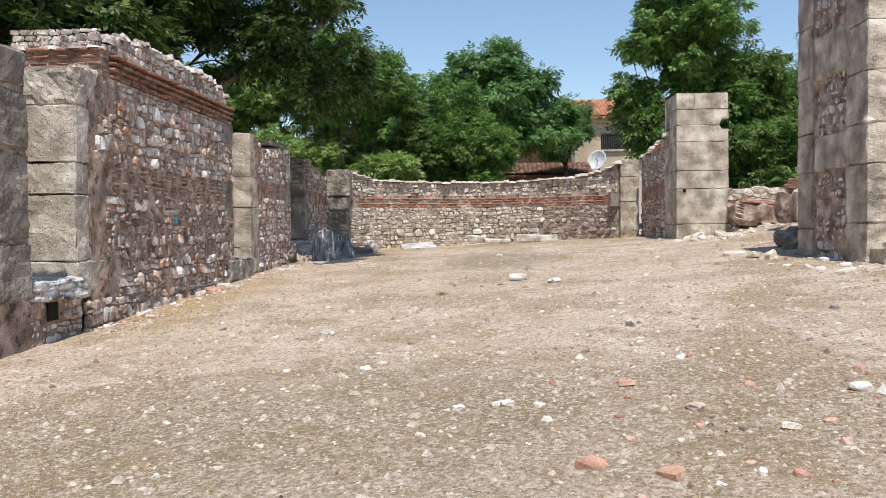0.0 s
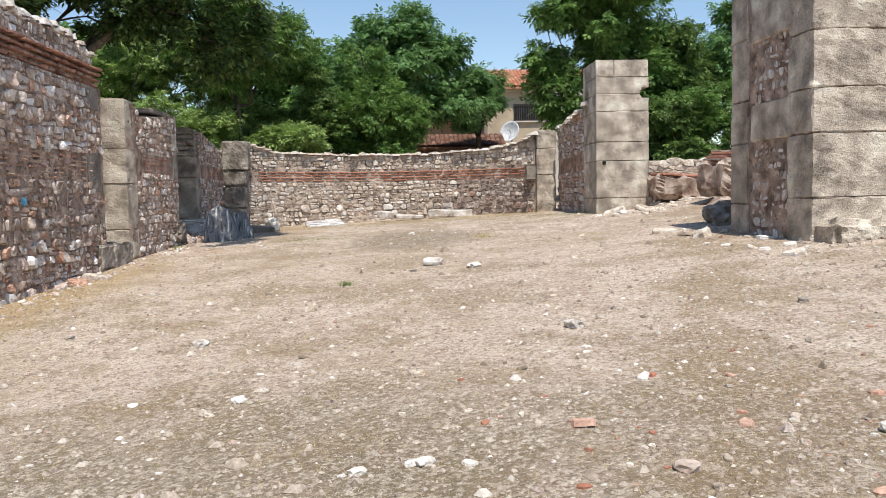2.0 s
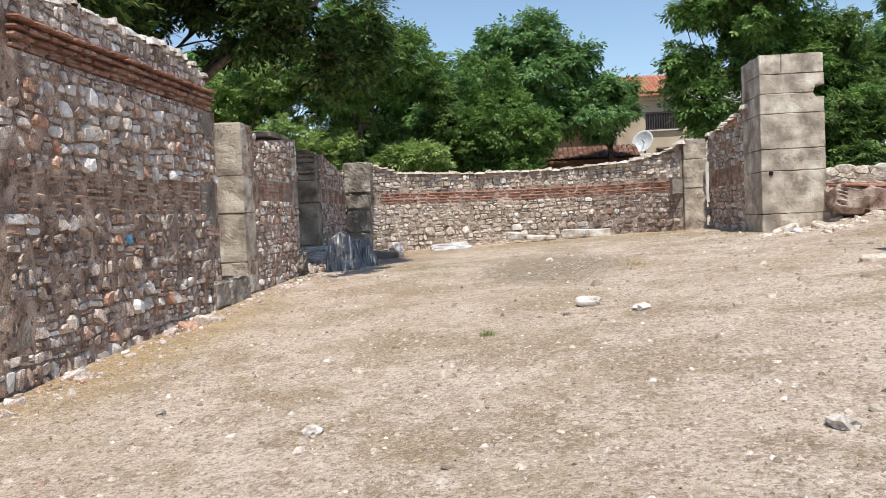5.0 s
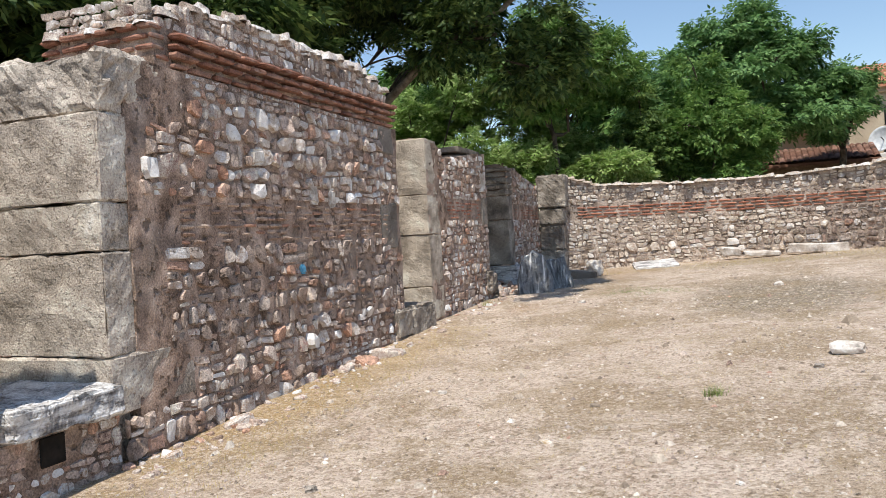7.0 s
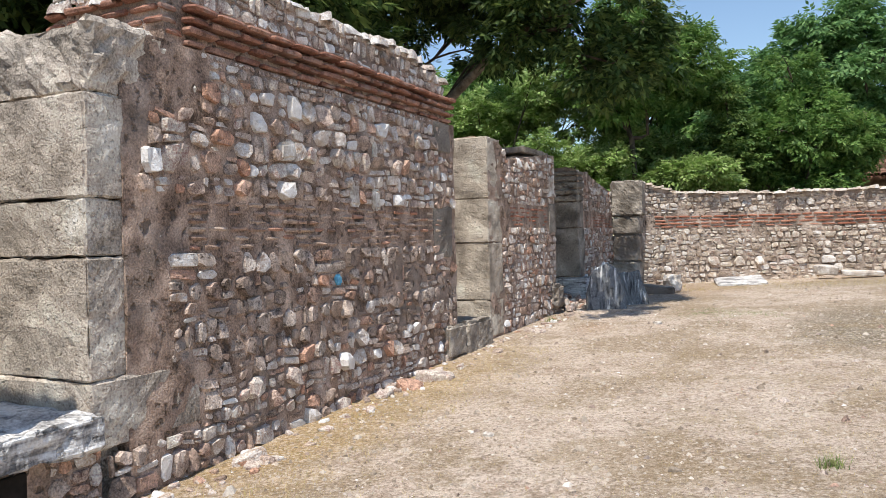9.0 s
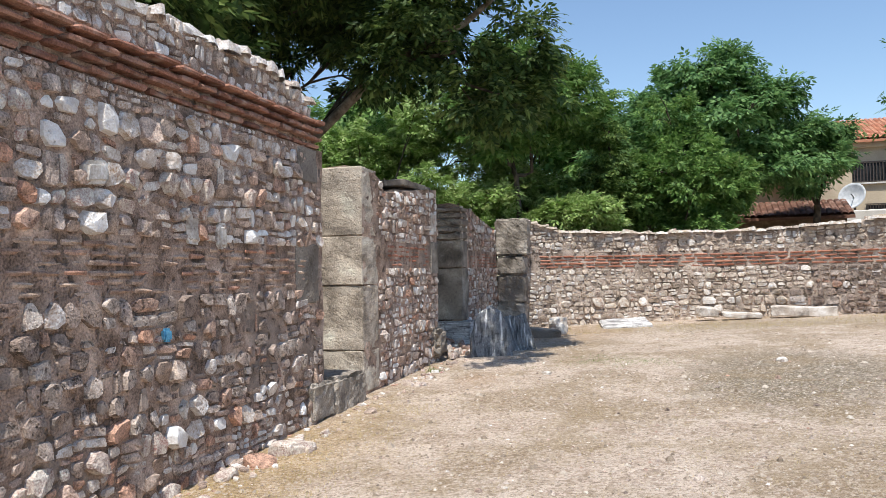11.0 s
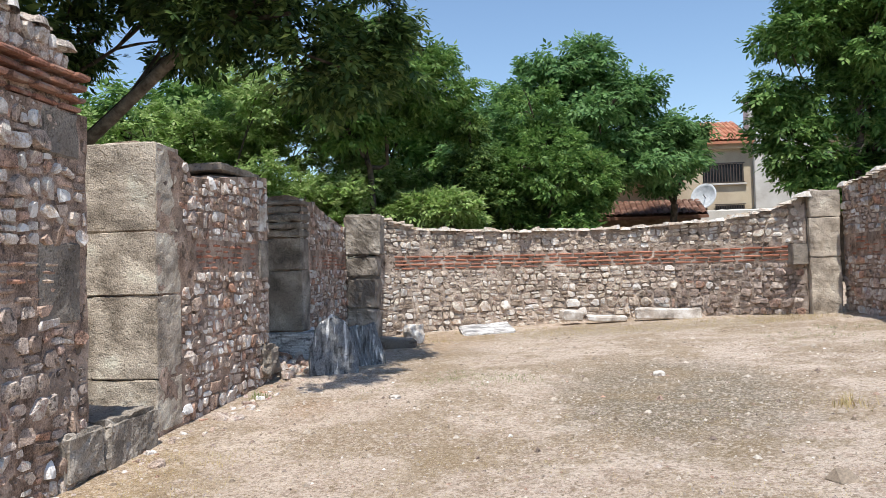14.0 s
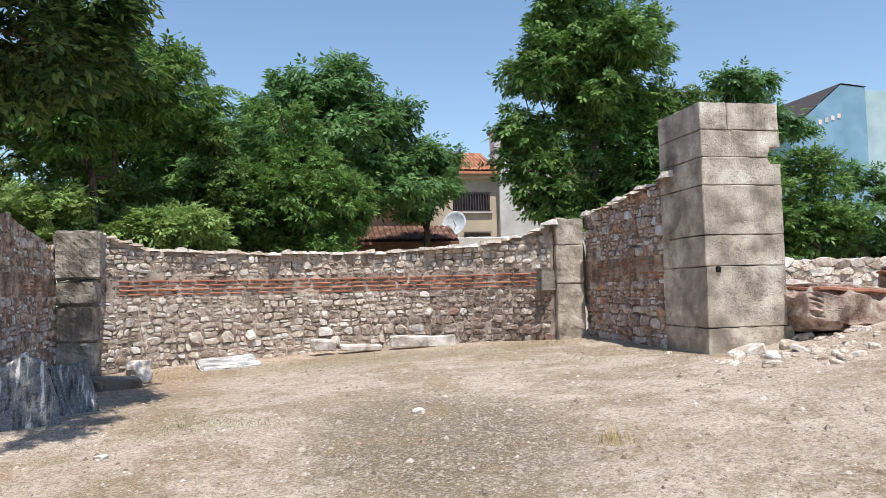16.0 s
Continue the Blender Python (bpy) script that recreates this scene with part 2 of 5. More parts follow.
def ground_material():
    m = bpy.data.materials.new("gravel_ground")
    m.use_nodes = True
    N, L = m.node_tree.nodes, m.node_tree.links
    bsdf = N["Principled BSDF"]
    bsdf.inputs["Roughness"].default_value, bsdf.inputs["Specular IOR Level"].default_value = 0.95, 0.15
    geo = N.new("ShaderNodeNewGeometry")

    def noise_tex(s, d, rgh=0.55):
        n = N.new("ShaderNodeTexNoise")
        n.inputs["Scale"].default_value, n.inputs["Detail"].default_value, n.inputs["Roughness"].default_value = s, d, rgh
        L.new(geo.outputs["Position"], n.inputs["Vector"])
        return n.outputs["Fac"]

    def over(a, c, fac, lo, hi, amount):
        r = N.new("ShaderNodeMapRange")
        r.inputs[1].default_value, r.inputs[2].default_value, r.inputs[4].default_value = lo, hi, amount
        L.new(fac, r.inputs[0])
        mx = N.new("ShaderNodeMix")
        mx.data_type = "RGBA"
        L.new(r.outputs[0], mx.inputs[0])
        if isinstance(a, tuple):
            mx.inputs[6].default_value = (*a, 1)
        else:
            L.new(a, mx.inputs[6])
        if isinstance(c, tuple):
            mx.inputs[7].default_value = (*c, 1)
        else:
            L.new(c, mx.inputs[7])
        return mx.outputs[2]

    xyz = N.new("ShaderNodeSeparateXYZ")
    L.new(geo.outputs["Position"], xyz.inputs[0])

    def spot(cx, cy, rx, ry, wob):
        """1 at the middle of an oval stain with a ragged rim, falling below 0 outside."""
        terms = []
        for out, c, r in ((xyz.outputs[0], cx, rx), (xyz.outputs[1], cy, ry)):
            a = N.new("ShaderNodeMath")
            a.operation = "MULTIPLY_ADD"
            L.new(out, a.inputs[0])
            a.inputs[1].default_value, a.inputs[2].default_value = 1 / r, -c / r
            b = N.new("ShaderNodeMath")
            b.operation = "MULTIPLY"
            L.new(a.outputs[0], b.inputs[0])
            L.new(a.outputs[0], b.inputs[1])
            terms.append(b.outputs[0])
        t = N.new("ShaderNodeMath")
        t.operation = "ADD"
        L.new(terms[0], t.inputs[0])
        L.new(terms[1], t.inputs[1])
        w = N.new("ShaderNodeMath")
        w.operation = "MULTIPLY_ADD"
        L.new(wob, w.inputs[0])
        w.inputs[1].default_value, w.inputs[2].default_value = 3.0, 0.5
        q = N.new("ShaderNodeMath")
        q.operation = "SUBTRACT"
        L.new(w.outputs[0], q.inputs[0])
        L.new(t.outputs[0], q.inputs[1])
        return q.outputs[0]

    patch, mid, fine, tiny = noise_tex(0.55, 8, 0.68), noise_tex(1.6, 8, 0.75), noise_tex(22, 8, 0.85), noise_tex(80, 5, 0.75)
    col = over((0.44, 0.332, 0.257), (0.65, 0.533, 0.44), mid, 0.40, 0.56, 1.0)
    dry = over((0.20, 0.143, 0.086), (0.40, 0.295, 0.185), fine, 0.4, 0.6, 1.0)
    col = over(col, dry, patch, 0.49, 0.56, 0.8)
    near = over((0.0, 0.0, 0.0), (1.0, 1.0, 1.0), spot(-0.3, 4.6, 5.5, 4.2, mid), 0.6, 1.8, 1.0)
    both = N.new("ShaderNodeMath")
    both.operation = "MULTIPLY"
    L.new(near, both.inputs[0])
    L.new(patch, both.inputs[1])
    col = over(col, dry, both.outputs[0], 0.38, 0.58, 0.75)
    col = over(col, (0.33, 0.225, 0.15), noise_tex(0.55, 5, 0.65), 0.57, 0.68, 0.4)
    col = over(col, (0.15, 0.125, 0.085), spot(0.7, 19.6, 1.6, 3.0, mid), 0.8, 1.7, 0.9)
    col = over(col, (0.42, 0.28, 0.12), spot(-5.2, 13.5, 1.3, 4.6, mid), 0.9, 1.8, 0.85)
    col = over(col, (0.36, 0.21, 0.12), spot(-4.0, 19.6, 0.5, 0.9, mid), 1.2, 2.0, 0.55)
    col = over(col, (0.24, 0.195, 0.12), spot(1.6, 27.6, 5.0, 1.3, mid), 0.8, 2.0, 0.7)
    col = over(col, (0.36, 0.235, 0.135), spot(-3.4, 26.8, 1.6, 2.2, mid), 0.8, 1.9, 0.8)
    col = over(col, (0.20, 0.16, 0.10), spot(-0.6, 5.4, 3.4, 2.0, mid), 0.7, 2.0, 0.7)
    v = N.new("ShaderNodeTexVoronoi")
    v.inputs["Scale"].default_value = 34
    L.new(geo.outputs["Position"], v.inputs["Vector"])
    v2 = N.new("ShaderNodeTexVoronoi")
    v2.inputs["Scale"].default_value = 13
    L.new(geo.outputs["Position"], v2.inputs["Vector"])
    # single small pebbles, some pale, some dark
    col = over(col, (0.17, 0.125, 0.09), v.outputs["Color"], 0.36, 0.22, 0.45)
    col = over(col, (0.72, 0.615, 0.515), v.outputs["Color"], 0.60, 0.76, 0.42)
    col = over(col, (0.30, 0.215, 0.125), noise_tex(0.8, 9, 0.75), 0.51, 0.58, 0.6)
    col = over(col, (0.64, 0.585, 0.50), v2.outputs["Distance"], 0.20, 0.10, 0.6)
    col = over(col, (0.13, 0.10, 0.065), fine, 0.54, 0.62, 0.8)
    col = over(col, (0.70, 0.595, 0.485), fine, 0.46, 0.38, 0.75)
    col = over(col, (0.09, 0.07, 0.045), tiny, 0.55, 0.64, 0.7)
    col = over(col, (0.74, 0.655, 0.535), tiny, 0.44, 0.35, 0.7)
    litter = noise_tex(5.5, 7, 0.8)
    col = over(col, (0.24, 0.175, 0.11), litter, 0.54, 0.61, 0.55)
    col = over(col, (0.70, 0.585, 0.475), litter, 0.44, 0.37, 0.4)
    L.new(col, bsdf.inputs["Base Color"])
    h = N.new("ShaderNodeMath")
    h.operation = "SUBTRACT"
    L.new(tiny, h.inputs[0])
    L.new(v.outputs["Distance"], h.inputs[1])
    b = N.new("ShaderNodeBump")
    b.inputs["Strength"].default_value, b.inputs["Distance"].default_value = 0.9, 0.015
    L.new(h.outputs[0], b.inputs["Height"])
    L.new(b.outputs[0], bsdf.inputs["Normal"])
    return m


def leaf_material(name, a, b, c):
    m = shader(name, [(0.0, a), (0.5, b), (1.0, c)], 0.55, 1.2, 8, 0.0, "island", 0.25)
    N, L = m.node_tree.nodes, m.node_tree.links
    bsdf, out = N["Principled BSDF"], N["Material Output"]
    tr = N.new("ShaderNodeBsdfTranslucent")
    L.new(bsdf.inputs["Base Color"].links[0].from_socket, tr.inputs[0])
    mx = N.new("ShaderNodeMixShader")
    mx.inputs[0].default_value = 0.38
    L.new(bsdf.outputs[0], mx.inputs[1])
    L.new(tr.outputs[0], mx.inputs[2])
    L.new(mx.outputs[0], out.inputs[0])
    return m


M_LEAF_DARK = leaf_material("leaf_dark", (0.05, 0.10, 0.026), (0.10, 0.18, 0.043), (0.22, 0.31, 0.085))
# darker leaf copy: the shade in dense crowns is put into the colour
M_LEAF_SHADED = leaf_material("leaf_shaded", (0.034, 0.066, 0.02), (0.07, 0.125, 0.034), (0.21, 0.28, 0.08))
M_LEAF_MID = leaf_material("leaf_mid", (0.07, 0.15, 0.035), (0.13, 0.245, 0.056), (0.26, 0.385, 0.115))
# light green leaves, raised further so the colour carries sunlight
M_LEAF_SUNLIT = leaf_material("leaf_sunlit", (0.17, 0.28, 0.07), (0.29, 0.42, 0.12), (0.46, 0.55, 0.24))
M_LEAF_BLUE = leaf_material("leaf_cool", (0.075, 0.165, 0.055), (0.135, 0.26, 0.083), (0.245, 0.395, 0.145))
M_GROUND = ground_material()


# ---- building helpers ----
def clampf(t, a=0.0, b=1.0):
    return max(a, min(b, t))


def mesh(name, verts, faces, mat, smooth=False):
    me = bpy.data.meshes.new(name)
    me.from_pydata(verts, [], faces)
    me.materials.append(mat)
    if smooth:
        me.polygons.foreach_set("use_smooth", [True] * len(me.polygons))
    me.update()
    return me


def thing(name, label, category, group="", kind="", at=(0, 0, 0), data=None):
    ob = new(name, data)
    ob.location = at
    return tagged(ob, label, category, group, kind)


def child(name, data, parent, label="", m=None):
    """A part in world coordinates m under its thing."""
    ob = new(name, data)
    ob.parent = parent
    ob.matrix_basis = Matrix.Translation(-parent_origin(parent)) @ (m or Matrix())
    return tagged(ob, label)


def parent_origin(ob):
    p = ob.matrix_basis.translation.copy()
    while ob.parent:
        ob = ob.parent
        p += ob.matrix_basis.translation
    return p


def from_bm(name, bm, mat, smooth=False):
    me = bpy.data.meshes.new(name)
    bm.to_mesh(me)
    bm.free()
    me.materials.append(mat)
    if smooth:
        me.polygons.foreach_set("use_smooth", [True] * len(me.polygons))
    return me


def rough_box(name, size, mat, cuts=4, amp=0.012, bev=0.03, seed=0, chip=0.0):
    """A worn block, its base at z = 0, centred in x and y."""
    sx, sy, sz = size
    rng = random.Random(seed)
    off = Vector((rng.uniform(0, 90), rng.uniform(0, 90), rng.uniform(0, 90)))
    bm = bmesh.new()
    bmesh.ops.create_cube(bm, size=1.0)
    bmesh.ops.subdivide_edges(bm, edges=bm.edges[:], cuts=cuts, use_grid_fill=True)
    inner = 0.5 - 1.0 / (cuts + 1)
    for v in bm.verts:
        p = Vector()
        for i, s_ in enumerate((sx, sy, sz)):
            c = v.co[i]
            rim = max(0.5 - 1.6 * bev / s_, 0.3)
            p[i] = s_ * (math.copysign(0.5, c) if abs(c) > 0.499 else c / inner * rim if inner > 0 else c)
        half = (sx / 2, sy / 2, sz / 2)
        on = [abs(abs(p[i]) - half[i]) < 1e-4 for i in range(3)]
        if sum(on) >= 2:
            cut = bev * (0.5 + rng.random()) * (1.6 if sum(on) == 3 else 1.0)
            for i in range(3):
                if on[i]:
                    p[i] -= math.copysign(min(cut, half[i] * 0.5), p[i])
        q = p * 2.3 + off
        p += Vector((noise.noise(q), noise.noise(q + Vector((7, 3, 1))), noise.noise(q + Vector((1, 9, 5))))) * amp * 2
        if chip:
            c = noise.noise(p * 1.1 + off)
            if c > 0.15:
                p *= 1 - chip * (c - 0.15)
        p.z += sz / 2
        v.co = p
    return from_bm(name, bm, mat)


def worn_block(name, size, mat, seed=0, amp=0.012, bev=0.018, cell=0.06, notch=None):
    """A weathered squared block, its base at z = 0: uneven faces, chipped edges. notch: (x, low z, high z) cut into one end."""
    rng = random.Random(seed)
    off = Vector((rng.uniform(0, 90), rng.uniform(0, 90), rng.uniform(0, 90)))
    lines = []
    for s_ in size:
        b, n = min(bev * 0.9, s_ * 0.2), max(2, min(28, int(s_ / cell)))
        lines.append([-s_ / 2] + list(np.linspace(-s_ / 2 + b, s_ / 2 - b, n)) + [s_ / 2])
    index, verts, faces = {}, [], []

    def corner(key):
        if key not in index:
            index[key] = len(verts)
            p = Vector([float(lines[a][key[a]]) for a in range(3)])
            on = [a for a in range(3) if key[a] in (0, len(lines[a]) - 1)]
            q = p + off
            rough = 1.3 * noise.noise(q * 1.9) + 0.9 * noise.noise(q * 5.5) + 0.7 * noise.noise(q * 13) - 1.6 * max(0.0, noise.noise(q * 8 + Vector((3, 3, 3))) - 0.25)
            chip = bev * (0.5 + 0.9 * abs(noise.noise(q * 4.1))) + max(0.0, noise.noise(q * 2.3 + Vector((5, 1, 2))) - 0.3) * 9 * bev
            for a in on:
                way = 1 if p[a] > 0 else -1
                p[a] += way * (amp * rough - (min(chip, size[a] * 0.3) if len(on) > 1 else 0.0))
            p.z += size[2] / 2
            if notch and p.x > notch[0] and notch[1] < p.z < notch[2]:
                p.z = notch[1] if notch[2] > size[2] else notch[2]
            verts.append(p)
        return index[key]

    for a in range(3):
        b, c = (a + 1) % 3, (a + 2) % 3
        for side in (0, len(lines[a]) - 1):
            for i in range(len(lines[b]) - 1):
                for j in range(len(lines[c]) - 1):
                    quad = []
                    for di, dj in ((0, 0), (1, 0), (1, 1), (0, 1)):
                        key = [0, 0, 0]
                        key[a], key[b], key[c] = side, i + di, j + dj
                        quad.append(corner(tuple(key)))
                    faces.append(tuple(quad if side else quad[::-1]))
    return mesh(name, verts, faces, mat)


def rubble(w, v0, v1, seed, hs=(0.09, 0.2), wide=(0.7, 1.6), split=0.4, joint=0.012, ok=None):
    """Rough courses of uneven stones on a face w long between two heights: (u, v, half size, outline)."""
    rng = random.Random(seed)
    out, v, k = [], v0, 0

    def line(n, u, level):
        keep = clampf(min(level - v0, v1 - level) / 0.15)
        return level + keep * (0.07 * noise.noise(Vector((u * 0.9, n * 3.7, seed))) + 0.06 * noise.noise(Vector((u * 3.3, n * 2.3, seed + 9))))

    while v < v1 - 0.035:
        h = min(rng.uniform(*hs), v1 - v)
        if v1 - v - h < 0.045:
            h = v1 - v
        u = -rng.uniform(0, 0.1)
        while u < w:
            l = h * rng.uniform(*wide) if rng.random() > 0.15 else h * rng.uniform(0.4, 0.7)
            a, b = max(u, 0.0), min(u + l, w)
            u += l
            if b - a < 0.035:
                continue
            cuts = [(0.0, 1.0)]
            if h > 0.1 and rng.random() < split:
                m = rng.uniform(0.3, 0.7)
                cuts = [(0.0, m), (m, 1.0)]
            for lo, hi in cuts:
                box = []
                for x in (a, b):
                    y0, y1 = line(k, x, v), line(k + 1, x, v + h)
                    box.append((y0 + (y1 - y0) * lo + joint * rng.uniform(0.2, 0.9), y0 + (y1 - y0) * hi - joint * rng.uniform(0.2, 0.9)))
                tall = min(box[0][1] - box[0][0], box[1][1] - box[1][0])
                if tall < 0.02:
                    continue
                x0, x1 = a + joint * rng.uniform(0.2, 0.9), b - joint * rng.uniform(0.2, 0.9)
                cu, cv = (x0 + x1) / 2, sum(box[0] + box[1]) / 4
                size = min(tall, x1 - x0)
                if ok and not ok(cu, cv, size / 2):
                    continue
                corners = [(x0, box[0][0]), (x1, box[1][0]), (x1, box[1][1]), (x0, box[0][1])]
                outline = []
                for i, p in enumerate(corners):
                    for q in (corners[i - 1], corners[(i + 1) % 4]):
                        far = math.hypot(q[0] - p[0], q[1] - p[1]) + 1e-6
                        t = min(0.48, rng.uniform(0.04, 0.62) * size / far)
                        outline.append((p[0] + (q[0] - p[0]) * t - cu + rng.uniform(-0.006, 0.006), p[1] + (q[1] - p[1]) * t - cv + rng.uniform(-0.006, 0.006)))
                out.append((cu, cv, size / 2, outline))
        v += h
        k += 1
    return out


def box_mesh(name, size, mat, bev=0.01):
    bm = bmesh.new()
    bmesh.ops.create_cube(bm, size=1.0)
    for v in bm.verts:
        v.co = Vector((v.co.x * size[0], v.co.y * size[1], (v.co.z + 0.5) * size[2]))
    if bev:
        bmesh.ops.bevel(bm, geom=bm.edges[:], offset=bev, segments=1, affect="EDGES")
    return from_bm(name, bm, mat)


def stone_shape(seed):
    """Vertices and faces of one unit stone: local z outwards."""
    rng = random.Random(seed)
    n = rng.choice((6, 7, 8, 9))
    ang = [2 * math.pi * (i + rng.uniform(-0.3, 0.3)) / n for i in range(n)]
    q0, q1 = rng.uniform(0, 6.28), rng.uniform(0, 6.28)
    rad = [rng.uniform(0.92, 1.14) * (1 + 0.13 * math.cos(2 * a + q0) + 0.10 * math.cos(3 * a + q1)) for a in ang]
    verts = []
    tx, ty = rng.uniform(-0.22, 0.22), rng.uniform(-0.22, 0.22)
    for z, s, j in ((-0.9, 1.0, 0), (0.2, 1.0, 0.04), (0.56, 0.82, 0.07)):
        for a, r in zip(ang, rad):
            x, y = math.cos(a) * r * s + rng.uniform(-j, j), math.sin(a) * r * s + rng.uniform(-j, j)
            verts.append((x, y, z + (x * tx + y * ty) * (z > 0) + rng.uniform(-j, j)))
    verts.append((rng.uniform(-0.25, 0.25), rng.uniform(-0.25, 0.25), 0.62 + rng.uniform(-0.08, 0.12)))
    faces = []
    for k in (0, 1):
        for i in range(n):
            j = (i + 1) % n
            faces.append((k * n + i, k * n + j, (k + 1) * n + j, (k + 1) * n + i))
    faces += [(2 * n + i, 2 * n + (i + 1) % n, 3 * n) for i in range(n)]
    return verts, faces


SHAPES = [stone_shape(i) for i in range(30)]
STONE_MESH = {}


def stone_mesh(i, mat):
    if (i, mat.name) not in STONE_MESH:
        STONE_MESH[i, mat.name] = mesh("stone", *SHAPES[i], mat, i % 3 > 0)
    return STONE_MESH[i, mat.name]


def pack(w, h, sizes, seed, aspect=1.25, tight=0.93, ok=None):
    """Stones of falling size thrown onto a face w by h without overlap: (u, v, half width, half height)."""
    rng = random.Random(seed)
    cell, grid, out = 2.2 * max(r for r, _ in sizes), {}, []
    for r0, share in sizes:
        for _ in range(int(share * w * h / (r0 * r0) * 1.6)):
            u, v, r = rng.uniform(0, w), rng.uniform(0, h), r0 * rng.uniform(0.85, 1.15)
            if ok and not ok(u, v, r):
                continue
            x, y = u / aspect, v * aspect
            gx, gy = int(x // cell), int(y // cell)
            if all((x - a) ** 2 + (y - b) ** 2 > ((r + s) * tight) ** 2
                   for i in (-1, 0, 1) for j in (-1, 0, 1) for a, b, s in grid.get((gx + i, gy + j), ())):
                grid.setdefault((gx, gy), []).append((x, y, r))
                out.append((u, v, r * aspect, r / aspect))
    return out


def straight(o, d, up=(0, 0, 1)):
    """Maps (u, v) on a face from o along the level way d to a pose: local x along, y up, z out of the wall."""
    o, d, up = Vector(o), Vector(d).normalized(), Vector(up)
    n = d.cross(up)
    r = Matrix((d, up, n)).transposed().to_4x4()
    return lambda u, v, out=0.0: Matrix.Translation(o + d * u + up * v + n * out) @ r


def arc(cx, cy, rad, a0):
    """The same on the inside of a round wall; u runs clockwise from the angle a0."""
    def at(u, v, out=0.0):
        a = a0 - u / rad
        n = Vector((-math.cos(a), -math.sin(a), 0))
        d = Vector((math.sin(a), -math.cos(a), 0))
        r = Matrix((d, Vector((0, 0, 1)), n)).transposed().to_4x4()
        return Matrix.Translation(Vector((cx + math.cos(a) * rad, cy + math.sin(a) * rad, v)) + n * out) @ r
    return at


def wall_body(name, at, w, thick, base, top, mat, step=0.22, rough=0.02, label="", kind="structure"):
    """A wall with an uneven face and crest. base(u), top(u): heights."""
    cols, rows = max(2, int(w / step) + 1), 14
    verts, faces = [], []
    for i in range(cols):
        u = w * i / (cols - 1)
        b, t = base(u), top(u)
        for j in range(rows):
            v = b + (t - b) * j / (rows - 1)
            p = at(u, v).translation
            wob = noise.noise(p * 1.7) * rough + noise.noise(p * 6) * rough * 0.5
            verts.append(at(u, v, wob).translation)
        for j, k in ((0.3, 0.05), (0.7, 0.04), (1.0, -0.05)):
            verts.append(at(u, t + k + noise.noise(Vector((u * 3, j * 5, 2))) * 0.05, -thick * j).translation)
        verts.append(at(u, b, -thick).translation)
    n = rows + 4
    for i in range(cols - 1):
        for j in range(n - 1):
            faces.append((i * n + j, (i + 1) * n + j, (i + 1) * n + j + 1, i * n + j + 1))
    faces.append(tuple(range(n - 1, -1, -1)))
    faces.append(tuple((cols - 1) * n + j for j in range(n)))
    return tagged(new(name, mesh(name, verts, faces, mat)), label, kind=kind)


def cells(stones, rng, joint=0.008, reach=2.0, bands=(), span=None):
    """For each stone the ragged polygon that it fills, cut off half-way to its neighbours: (u, v, thickness, outline)."""
    size, grid, out = 0.32, {}, []
    for k, (u, v, a, b) in enumerate(stones):
        grid.setdefault((int(u // size), int(v // size)), []).append(k)
    for k, (u, v, a, b) in enumerate(stones):
        asp = math.sqrt(a / b)
        mine = math.sqrt(a * b)
        turn = rng.uniform(0, 6.28)
        poly = [(math.cos(turn + i * math.pi / 4) * mine * reach * rng.uniform(0.75, 1.0), math.sin(turn + i * math.pi / 4) * mine * reach * rng.uniform(0.75, 1.0)) for i in range(8)]
        gu, gv = int(u // size), int(v // size)
        for n in (n for i in (-1, 0, 1) for j in (-1, 0, 1) for n in grid.get((gu + i, gv + j), ())):
            du, dv = (stones[n][0] - u) / asp, (stones[n][1] - v) * asp
            far = math.hypot(du, dv)
            other = math.sqrt(stones[n][2] * stones[n][3])
            if n == k or far > 2.2 * (mine + other) or far < 1e-5:
                continue
            lim = far * mine / (mine + other) * 1.06 - joint * rng.uniform(0.35, 1.1)
            nu, nv = du / far, dv / far
            w = rng.uniform(-0.14, 0.14)
            nu, nv = nu - nv * w, nv + nu * w
            new_poly = []
            for p, q in zip(poly, poly[1:] + poly[:1]):
                dp, dq = p[0] * nu + p[1] * nv - lim, q[0] * nu + q[1] * nv - lim
                if dp <= 0:
                    new_poly.append(p)
                if dp * dq < 0:
                    t = dp / (dp - dq)
                    new_poly.append((p[0] + (q[0] - p[0]) * t, p[1] + (q[1] - p[1]) * t))
            poly = new_poly
            if len(poly) < 3:
                break
        # keep clear of brick bands and the wall's ends
        for lo, hi in bands:
            poly = [(x, min(y, (lo - v) * asp) if v < lo else max(y, (hi - v) * asp)) for x, y in poly]
        if span:
            poly = [(max((span[0] - u) / asp, min((span[1] - u) / asp, x)), y) for x, y in poly]
        if len(poly) < 3:
            continue
        cut = []
        for p, q in zip(poly, poly[1:] + poly[:1]):
            if math.hypot(q[0] - p[0], q[1] - p[1]) < 0.015:
                continue
            for t in (0.12, 0.88) if len(poly) < 6 else (0.2, 0.8):
                x, y = p[0] + (q[0] - p[0]) * t, p[1] + (q[1] - p[1]) * t
                cut.append((x * asp + rng.uniform(-0.005, 0.005), y / asp + rng.uniform(-0.005, 0.005)))
        if len(cut) >= 4:
            out.append((u, v, min(a, b), cut))
    return out


